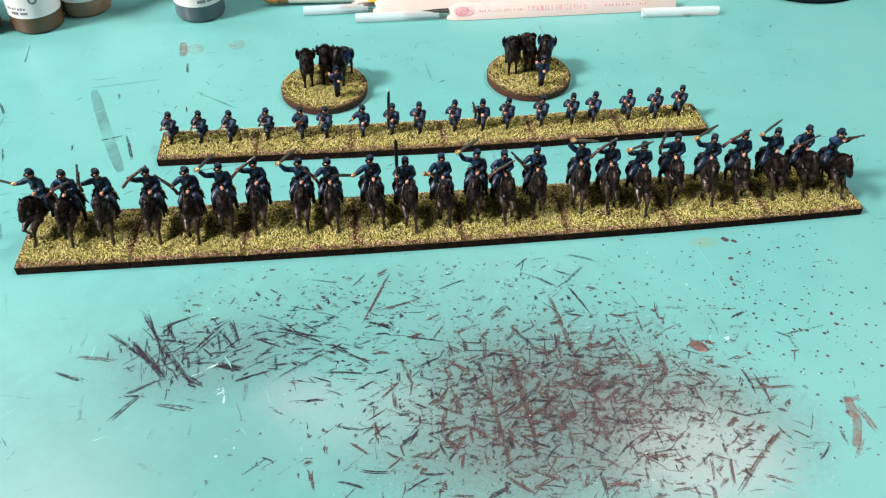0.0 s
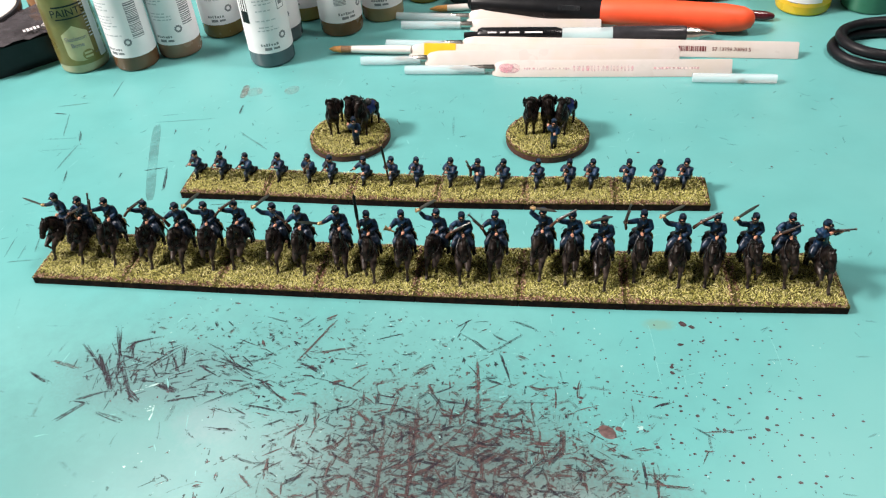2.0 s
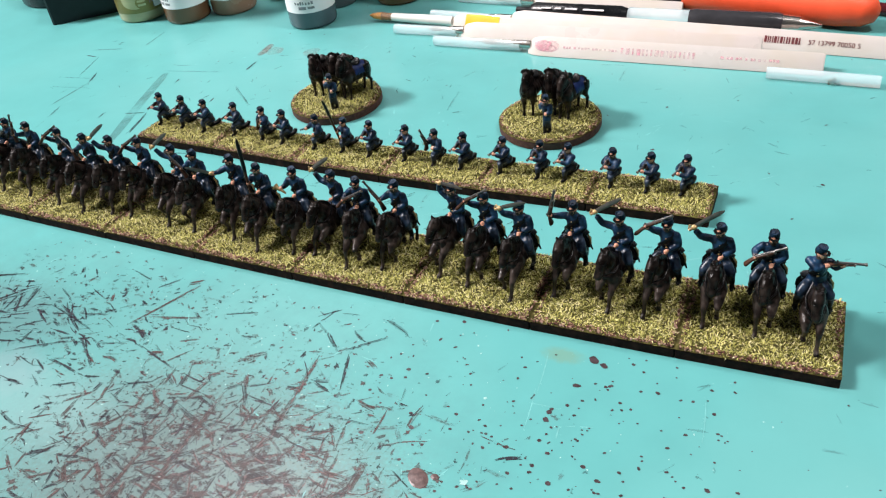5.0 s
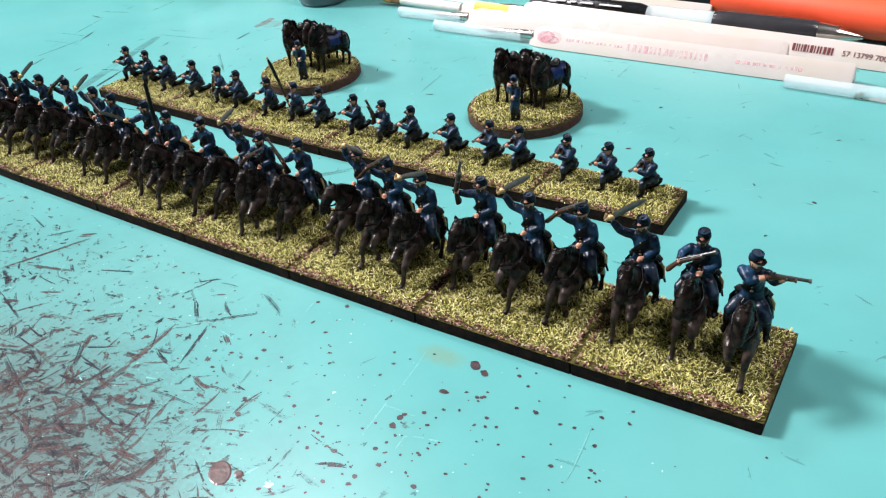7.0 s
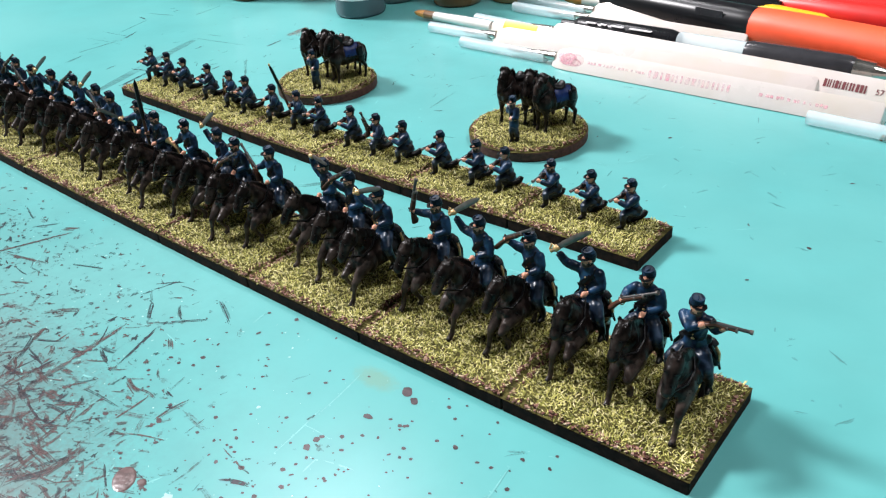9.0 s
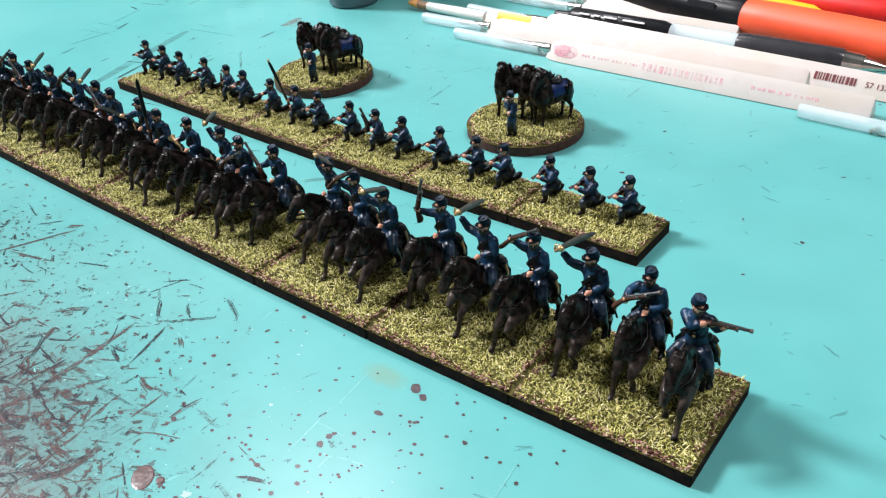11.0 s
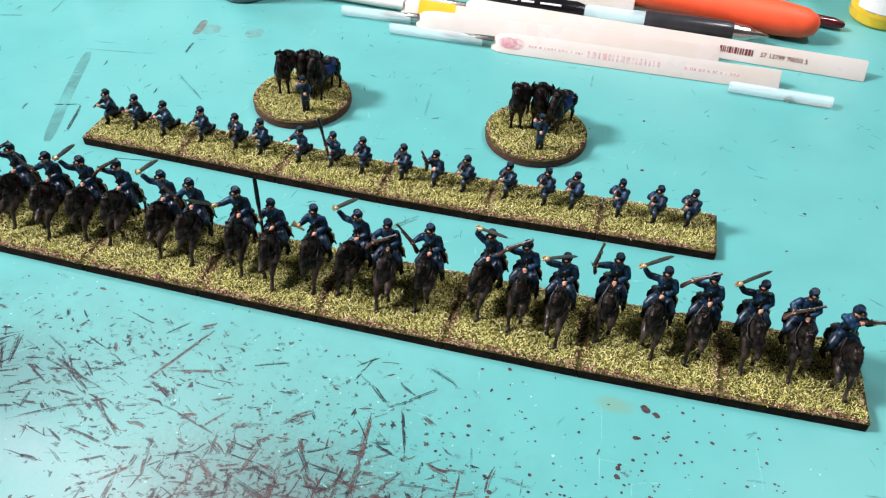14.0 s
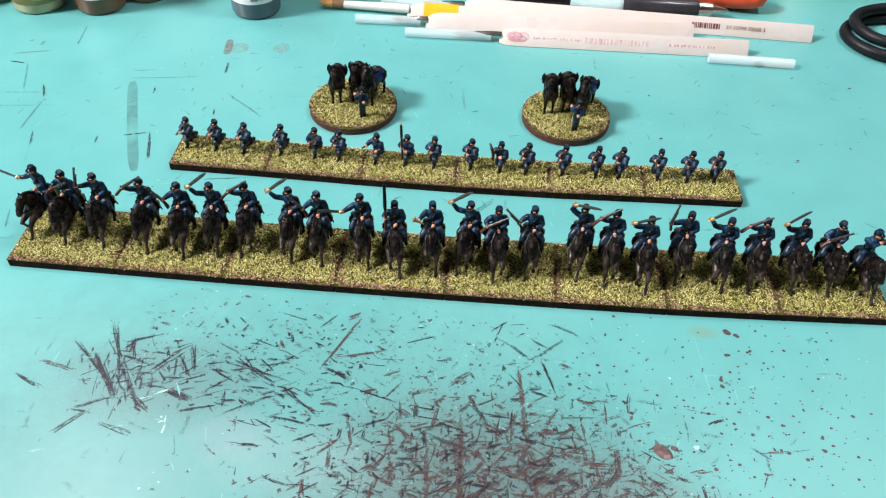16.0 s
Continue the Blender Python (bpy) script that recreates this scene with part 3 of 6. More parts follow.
for x, y in ((250, -17), (251, -30), (292, -20)):
    marks.stroke(x, y, 15, 0.25, 97, LIGHT_MARK, 1.0)
marks.done("pale_flecks_and_glints", "small pale flecks of dried paint and painted-on glints on the bench")


# ---- figurine castings ----
def cast(solid, detail, name, voxel):
    """Fuses the solid shapes into one casting, keeps each shape's paint, and adds the fine detail to it."""
    raw = bpy.data.meshes.new("raw_casting")
    raw.from_pydata(solid.v, [], solid.f)
    ob = new("raw_casting", raw)
    fuse = ob.modifiers.new("fuse", "REMESH")
    fuse.mode, fuse.voxel_size = "VOXEL", voxel
    soft = ob.modifiers.new("soft", "SMOOTH")
    soft.factor, soft.iterations = 0.5, 2
    bpy.context.view_layer.update()
    fused = bpy.data.meshes.new_from_object(ob.evaluated_get(bpy.context.evaluated_depsgraph_get()))
    bpy.data.objects.remove(ob)
    tree = bvhtree.BVHTree.FromPolygons(solid.v, solid.f)
    out = Mould()
    out.mats = list(solid.mats)
    out.v = [tuple(v.co) for v in fused.vertices]
    out.f = [tuple(p.vertices) for p in fused.polygons]
    out.m = [solid.m[tree.find_nearest(p.center)[2]] for p in fused.polygons]
    start = len(out.v)
    out.v += detail.v
    out.f += [tuple(start + i for i in q) for q in detail.f]
    out.m += [out.slot(detail.mats[j]) for j in detail.m]
    bpy.data.meshes.remove(fused)
    bpy.data.meshes.remove(raw)
    return out.mesh(name, 60)


def drape(mo, ys, half, reach, low, mat):
    """A thick cloth laid over a horse's back; half: its widths, low: the height of its axis."""
    verts, faces, n, k = [], [], 11, len(ys)
    for shell in (1.0, 0.86):
        for i in range(n):
            w = radians(-reach + 2 * reach * i / (n - 1))
            for y, r in zip(ys, half):
                verts.append((r * shell * math.sin(w), y, low + (r + 0.15) * shell * math.cos(w)))
    s = n * k
    for i in range(n - 1):
        for j in range(k - 1):
            a = i * k + j
            faces += [(a, a + 1, a + k + 1, a + k), (s + a, s + a + k, s + a + k + 1, s + a + 1)]
    for i in range(n - 1):
        for j in (0, k - 1):
            a = i * k + j
            q = (a, a + k, s + a + k, s + a)
            faces.append(q if j == 0 else q[::-1])
    for j in range(k - 1):
        for i in (0, n - 1):
            a = i * k + j
            q = (a, s + a, s + a + 1, a + 1)
            faces.append(q if i == 0 else q[::-1])
    mo.add(verts, faces, mat)


def horse(mo, fine, stand=False, rng=random, cloth=True):  # stand: held, without a rider
    """A horse facing -y; its saddle is at the origin. Heights from the ground in millimetres."""
    dx = rng.uniform(-0.5, 0.5)
    mo.tube([(0, 7.4, 9.8), (0, 6.2, 9.7), (0, 3.6, 9.5), (0, 0.4, 8.8), (0, -3.0, 8.8), (0, -5.8, 9.4), (0, -8.0, 9.8), (0, -9.2, 10.2)],
            [(0.9, 1.0), (2.4, 2.7), (2.95, 3.4), (2.8, 3.25), (2.75, 3.35), (2.65, 3.7), (2.1, 3.1), (0.9, 1.4)], HORSE, 14)
    if stand:
        neck = [(0, -4.2, 10.8), (dx * 0.4, -5.2, 12.6), (dx * 0.8, -5.9, 14.0), (dx, -6.7, 14.9), (dx, -7.2, 15.1)]
        head = [(dx, -6.3, 15.4), (dx, -7.4, 15.2), (dx * 1.2, -8.6, 13.8), (dx * 1.4, -9.6, 11.7), (dx * 1.5, -10.2, 10.2), (dx * 1.5, -10.3, 9.5)]
    else:
        neck = [(0, -4.2, 11.0), (dx * 0.3, -6.2, 13.2), (dx * 0.7, -7.6, 15.1), (dx, -8.5, 16.7), (dx, -9.0, 17.3)]
        head = [(dx, -8.2, 17.6), (dx, -9.6, 17.2), (dx * 1.2, -11.0, 15.7), (dx * 1.4, -12.3, 13.7), (dx * 1.5, -13.2, 12.3), (dx * 1.5, -13.4, 11.6)]
    mo.tube(neck, [(2.0, 3.1), (1.75, 2.6), (1.5, 2.1), (1.25, 1.6), (0.7, 0.8)], HORSE, 12)
    mo.tube(head, [(0.9, 0.85), (1.55, 1.5), (1.5, 1.6), (1.2, 1.25), (1.15, 1.15), (0.7, 0.7)], HORSE, 12)
    px, py, pz = head[1]
    mx, my, mz = head[4]
    fine_r = 0.2
    for s in (-1, 1):
        mo.ball((px + 0.55 * s, py - 0.1, pz - 1.5), (0.85, 1.2, 1.35), HORSE, 10, 7)          # cheek
        mo.tube([(px + 0.75 * s, py + 0.6, pz + 0.7), (px + 1.05 * s, py + 0.55, pz + 1.5), (px + 0.85 * s, py + 0.3, pz + 2.2)], [0.5, 0.46, 0.16], HORSE, 7)
        mo.ball((mx + 0.6 * s, my - 0.15, mz + 0.3), (0.4, 0.5, 0.5), HORSE, 7, 5)
        mo.tube([(px + 1.15 * s, py - 0.9, pz - 0.5), (px + 1.3 * s, py - 1.1, pz - 0.9)], [0.3, 0.34], LEATHER, 6)
        mo.ball((1.5 * s, -6.6, 8.8), (1.75, 2.3, 3.2), HORSE, 10, 7)                            # shoulder
        mo.ball((0.95 * s, -8.5, 9.0), (1.25, 1.3, 2.1), HORSE, 9, 6)                           # breast
        mo.ball((1.6 * s, 4.4, 8.8), (1.85, 2.7, 3.2), HORSE, 10, 7)                            # haunch
        for i in range(3):                                                                     # ribs and folds of muscle
            mo.tube([(2.2 * s, -3.6 + i * 2.0, 10.9), (2.85 * s, -3.4 + i * 2.0, 9.0), (2.2 * s, -3.1 + i * 2.0, 7.4)], [0.35, 0.42, 0.3], HORSE, 6)
        mo.tube([(0.5 * s, -8.6, 11.6), (1.3 * s, -7.4, 13.2), (1.25 * s, -7.2, 15.0)], [0.4, 0.5, 0.35], HORSE, 6)
    side = rng.choice((-1, 1))
    n = 9
    for i in range(n):  # mane: locks along the crest, tufted where the horse stands
        u = i / (n - 1)
        a, b = Vector(neck[0]) + Vector((0, 1.6, 1.9)), Vector(head[0]) + Vector((0, 0.3, 0.2))
        p = a.lerp(b, u) + Vector((0, 0.7 * math.sin(u * 3.14), 0.7 * math.sin(u * 3.14)))
        if stand:
            for s in (-1, 1):
                q = p + Vector((s * rng.uniform(0.6, 1.6), rng.uniform(-0.1, 0.6), rng.uniform(0.9, 1.7)))
                mo.tube([p - Vector((0, 0, 0.8)), (p + q) / 2, q], [0.6, 0.5, 0.24], MANE, 6)
        else:
            q = p + Vector((side * rng.uniform(1.2, 1.8), rng.uniform(0.1, 0.8), rng.uniform(-1.9, -1.1)))
            mo.tube([p, p + Vector((side * 0.6, 0.2, 0.15)), q], [0.62, 0.6, 0.25], MANE, 6)
    if stand:  # knots of mane between and behind the ears
        for i in range(7):
            w = radians(-80 + i * 160 / 6)
            mo.tube([(px + 0.9 * math.sin(w), py + 0.9, pz + 0.2), (px + 1.75 * math.sin(w), py + 0.7, pz + 0.5 + 1.1 * math.cos(w)), (px + 2.3 * math.sin(w), py + 0.5, pz + 0.7 + 1.8 * math.cos(w))], [0.6, 0.55, 0.34], MANE, 6)
    for k in range(3):  # forelock
        mo.tube([(px + (k - 1) * 0.4, py + 0.3, pz + 0.9), (px + (k - 1) * 0.55, py - 0.8, pz + 0.8), (px + (k - 1) * 0.6, py - 1.4, pz - 0.4)], [0.4, 0.42, 0.18], MANE, 6)
    if stand:
        mo.tube([(0, 6.4, 11.2), (0, 7.4, 10.4), (0.3, 7.7, 7.8), (0.2, 7.5, 4.4)], [0.7, 1.0, 1.1, 0.35], MANE, 8)
        legs = [[(s * 1.5, -6.8, 8.8), (s * 1.55, -7.2 + d, 5.2), (s * 1.55, -7.2 + d, 4.6), (s * 1.55, -7.3 + d, 1.6), (s * 1.6, -7.7 + d, 0.2)] for s, d in ((-1, 0), (1, 0.8))]
        legs += [[(s * 1.6, 4.6, 8.6), (s * 1.75, 4.6 + d, 5.6), (s * 1.75, 5.9 + d, 4.2), (s * 1.75, 5.5 + d, 1.4), (s * 1.75, 5.1 + d, 0.2)] for s, d in ((-1, 0), (1, 0.7))]
    else:
        tail = rng.uniform(-0.7, 0.7)
        mo.tube([(0, 6.6, 11.2), (0, 7.6, 10.8), (tail * 0.6, 8.5, 9.0), (tail, 8.9, 6.6), (tail * 1.1, 8.9, 4.8)], [0.7, 0.95, 1.15, 0.9, 0.3], MANE, 8)
        f = rng.choice((-1, 1))
        g = rng.uniform(-0.4, 1.2)
        legs = [[(f * 1.5, -7.0, 9.2), (f * 1.6, -9.6 + g, 7.3), (f * 1.6, -11.6 + g, 5.4), (f * 1.55, -12.1 + g, 3.2), (f * 1.5, -12.5 + g, 1.3), (f * 1.5, -13.6 + g, 0.1)],
                [(-f * 1.5, -7.0, 9.0), (-f * 1.6, -9.8, 7.6), (-f * 1.6, -11.8 + g, 6.4), (-f * 1.55, -10.8 + g, 4.4), (-f * 1.5, -9.6 + g, 2.7), (-f * 1.5, -10.0 + g, 1.5)],
                [(f * 1.6, 4.2, 8.8), (f * 1.7, 3.4, 6.6), (f * 1.7, 5.2, 4.7), (f * 1.7, 4.3, 3.0), (f * 1.7, 3.4, 1.4), (f * 1.7, 2.6, 0.1)],
                [(-f * 1.6, 4.8, 8.8), (-f * 1.7, 5.4, 6.4), (-f * 1.7, 7.4, 4.8), (-f * 1.7, 7.3, 3.0), (-f * 1.7, 6.8, 1.4), (-f * 1.7, 6.2, 0.2)]]
    for leg in legs:
        k = len(leg)
        radii = {6: [1.85, 1.3, 0.82, 0.52, 0.62, 0.64], 5: [1.7, 1.0, 0.75, 0.52, 0.62]}[k]
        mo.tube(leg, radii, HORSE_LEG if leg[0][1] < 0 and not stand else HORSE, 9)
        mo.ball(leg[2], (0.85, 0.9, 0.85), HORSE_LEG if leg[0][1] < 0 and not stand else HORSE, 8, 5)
        x, y, z = leg[-1]
        mo.tube([(x, y + 0.05, z - 0.15), (x, y - 0.1, z + 0.7)], [0.82, 0.55], LEATHER, 8)
    # saddle cloth, saddle, roll, bags and straps
    if cloth:
        drape(mo, (-2.6, 0.2, 3.0, 4.4), (3.05, 3.15, 3.3, 3.15), 95 if stand else 80, 9.3, CLOTH if stand else GREY_ROLL)
    mo.tube([(0, -2.4, 13.4), (0, -1.6, 12.7), (0, 0.4, 12.4), (0, 2.0, 13.0), (0, 2.5, 14.0)], [(0.6, 0.4), (1.5, 0.7), (2.1, 0.8), (1.7, 0.8), (1.2, 0.4)], LEATHER, 8)
    if not stand:
        mo.tube([(-3.2, 3.5, 13.0), (-2.6, 3.5, 13.5), (0, 3.5, 13.7), (2.6, 3.5, 13.5), (3.2, 3.5, 13.0)], [0.9, 1.25, 1.3, 1.25, 0.9], GREY_ROLL, 10, (0, 1, 0))
        for x in (-1.6, 1.6):
            mo.tube([(x - 0.2, 3.5, 13.6), (x + 0.2, 3.5, 13.6)], 1.42, LEATHER, 10, (0, 1, 0))
    for s in (-1, 1):
        mo.block((s * 3.3, 3.8, 10.3), (1.4, 2.9, 3.2), LEATHER, s * 6, 0.4)
        fine.tube([(s * 3.2, 3.2, 13.2), (s * 3.95, 2.8, 12.0), (s * 4.15, 2.8, 10.2)], [(0.25, 0.3), (0.36, 0.4), (0.22, 0.28)], BRASS if s > 0 and not stand else LEATHER, 6)
    mo.tube([(-2.85, -5.6, 9.2), (-2.3, -8.0, 9.6), (0, -9.45, 9.9), (2.3, -8.0, 9.6), (2.85, -5.6, 9.2)], [(0.22, 0.5)] * 5, LEATHER, 6, (0, 0, 1))
    for c, rr in ((head[2], 1.5), (head[3], 1.12)):
        fine.tube([(c[0] - rr, c[1] + 0.3, c[2] - 0.3), (c[0] - rr * 0.65, c[1] - rr * 0.85, c[2] + 0.4), (c[0] + rr * 0.65, c[1] - rr * 0.85, c[2] + 0.4), (c[0] + rr, c[1] + 0.3, c[2] - 0.3)], fine_r, LEATHER, 5)
    for s in (-1, 1):
        fine.tube([(head[1][0] + s * 1.35, head[1][1], head[1][2]), (head[3][0] + s * 1.1, head[3][1] + 0.2, head[3][2])], fine_r, LEATHER, 5)
        fine.tube([(mx + s * 0.95, my + 0.2, mz + 0.6), (s * 1.9, -8.4, 11.6), (s * 2.1, -5.6, 12.9), (s * 0.9, -3.0, 15.6 if not stand else 13.6)], [0.22, 0.26, 0.26, 0.2], LEATHER, 6)
    if not stand:  # short-coupled: the quarters lie close behind the saddle
        for shape in (mo, fine):
            shape.v = [(x, 1.0 + (y - 1.0) * 0.7 if y > 1.0 else y, z) for x, y, z in shape.v]


def arm(mo, shoulder, elbow, fist, sleeve=None):
    sleeve = sleeve or COAT
    mid = tuple((a + b) / 2 for a, b in zip(shoulder, elbow))
    cuff = tuple(a * 0.3 + b * 0.7 for a, b in zip(elbow, fist))
    mo.tube([shoulder, mid, elbow, cuff], [1.1, 1.12, 0.98, 0.8], sleeve, 9)
    mo.ball(shoulder, (1.15, 1.15, 1.1), sleeve, 9, 6)
    mo.ball(elbow, (0.92, 0.92, 0.92), sleeve, 8, 5)
    for u in (0.35, 0.7):  # creases of the sleeve
        c = tuple(a * (1 - u) + b * u for a, b in zip(shoulder, elbow))
        mo.ball(c, (1.2, 1.2, 0.5), sleeve, 8, 5, (35, 20, 0))
    mo.ball(fist, (0.72, 0.72, 0.72), SKIN, 8, 6)


def head_and_cap(mo, fine, c, turn=0.0, beard=True, size=1.0):
    """A plain head under a forage cap: sloping crown, flat rimmed top tipped forward, band and peak."""
    x, y, z = c
    s, k = math.sin(radians(turn)), math.cos(radians(turn))

    def at(a, f, u):  # across, forward, up
        a, f, u = a * size, f * size, u * size
        return (x + a * k + f * s, y + a * s - f * k, z + u)

    def sized(*radii):
        return tuple(q * size for q in radii)
    mo.tube([at(0, -0.2, -2.2 / size), at(0, -0.1, -0.8)], [1.0, 0.85], BEARD, 8)
    mo.tube([at(0, -0.2, -2.3 / size), at(0, -0.15, -1.7 / size)], [1.25, 1.1], COAT, 9)        # collar
    mo.ball(at(0, 0.25, -0.2), sized(1.1, 1.2, 1.5), SKIN, 12, 8)
    mo.ball(at(0, 1.45, -0.15), sized(0.3, 0.36, 0.42), SKIN, 7, 5)                            # nose
    mo.ball(at(0, -0.55, -0.1), sized(1.2, 1.0, 1.35), BEARD, 10, 7)
    for side in (-1, 1):
        mo.ball(at(1.1 * side, 0.05, -0.15), sized(0.26, 0.36, 0.45), SKIN, 6, 5)
        mo.ball(at(0.95 * side, 0.45, -0.75), sized(0.3, 0.45, 0.6), BEARD if beard else SKIN, 7, 5)
        mo.ball(at(0.42 * side, 1.22, 0.16), sized(0.26, 0.2, 0.17), BEARD, 6, 4)              # brows
    if beard:
        mo.ball(at(0, 0.85, -1.3), sized(0.85, 0.72, 0.62), BEARD, 9, 6)
    mo.tube([at(-0.6, 1.2, -0.75), at(0, 1.42, -0.6), at(0.6, 1.2, -0.75)], sized(0.2, 0.3, 0.2), BEARD, 6)
    fine.tube([at(0, -0.30, 0.30), at(0, -0.28, 0.9), at(0, -0.05, 1.5), at(0, 0.16, 1.95)],
              [sized(1.30, 1.42), sized(1.30, 1.42), sized(1.12, 1.2), sized(1.06, 1.08)], CAP, 16, (k, s, 0))
    ring = [at(1.08 * math.cos(w), 0.18 + 1.1 * math.sin(w), 2.02 - 0.20 * math.sin(w)) for w in (2 * math.pi * q / 16 for q in range(17))]
    fine.tube(ring, 0.17 * size, CAP, 6, (0, 0, 1))                                            # rim of the flat top
    fine.tube([at(-0.2, 0.65, 1.95), at(0.15, 0.1, 2.04), at(0.0, -0.5, 2.1)], sized(0.1, 0.16, 0.1), CAP, 5)
    for u, f, r0 in ((1.2, -0.18, 1.22), (1.6, 0.0, 1.10)):                                     # creases of the slouched cloth
        fine.tube([at(r0 * math.cos(w), f + (r0 + 0.06) * math.sin(w), u - 0.06 * math.sin(2 * w)) for w in (2 * math.pi * q / 14 for q in range(15))], 0.17 * size, CAP, 6, (0, 0, 1))
    fine.tube([at(0, -0.28, 0.32), at(0, -0.28, 0.66)], [sized(1.36, 1.48), sized(1.37, 1.49)], LEATHER, 16, (k, s, 0))
    fine.tube([at(-1.2, 0.7, 0.5), at(-0.75, 1.6, 0.38), at(0, 2.0, 0.30), at(0.75, 1.6, 0.38), at(1.2, 0.7, 0.5)],
              [sized(0.14, 0.3), sized(0.14, 0.44), sized(0.14, 0.5), sized(0.14, 0.44), sized(0.14, 0.3)], LEATHER, 8, (0, 0, 1))


def carbine(mo, grip, way, back=3.6, ahead=7.2):
    g, w = Vector(grip), Vector(way).normalized()
    drop = Vector((0, 0, -1)) - w * w.dot(Vector((0, 0, -1)))
    drop = drop.normalized() if drop.length > 0.2 else Vector((0, 1, 0))
    mo.tube([g - w * back + drop * 1.1, g - w * (back - 0.5) + drop * 1.0, g - w * 1.0 + drop * 0.3, g + w * 0.6, g + w * (ahead * 0.62)],
            [(0.48, 0.9), (0.56, 1.05), (0.48, 0.66), (0.52, 0.66), (0.42, 0.5)], WOOD, 9)
    mo.tube([g - w * 0.4 - drop * 0.36, g + w * ahead - drop * 0.28], [0.4, 0.34], STEEL, 8)
    for u in (0.34, 0.58):
        mo.tube([g + w * (ahead * u), g + w * (ahead * (u + 0.05))], 0.6, BLADE, 8)
    mo.tube([g + w * (ahead - 0.5) - drop * 0.28, g + w * ahead - drop * 0.28], 0.46, BLADE, 8)
    mo.tube([g + w * 0.2 - drop * 0.2, g + w * 0.3 - drop * 1.0], [0.3, 0.24], STEEL, 6)
    mo.tube([g - w * 1.0 + drop * 0.7, g - w * 0.4 + drop * 1.0, g + w * 0.3 + drop * 0.6], 0.14, BRASS, 5)


def sabre(mo, fist, way, curve, length=9.0):
    f, w, c = Vector(fist), Vector(way).normalized(), Vector(curve)
    pts = [f + w * (length * u) + c * (1.3 * u * u) for u in (0.06, 0.25, 0.5, 0.75, 0.93, 1.0)]
    mo.tube(pts, [(0.2, 0.55), (0.2, 0.64), (0.19, 0.7), (0.17, 0.66), (0.12, 0.42), (0.04, 0.06)], BLADE, 6, Vector(w).cross(c))
    mo.ball(f + w * 0.35, (0.85, 0.85, 0.7), BRASS, 8, 5)
    mo.tube([f - w * 1.2, f + w * 0.4], [0.42, 0.36], BRASS, 7)
    n = w.cross(c).normalized().cross(w) * -1.0
    mo.tube([f + w * 0.5 + n * 0.5, f + n * 1.2, f - w * 1.1 + n * 0.4], 0.24, BRASS, 6)


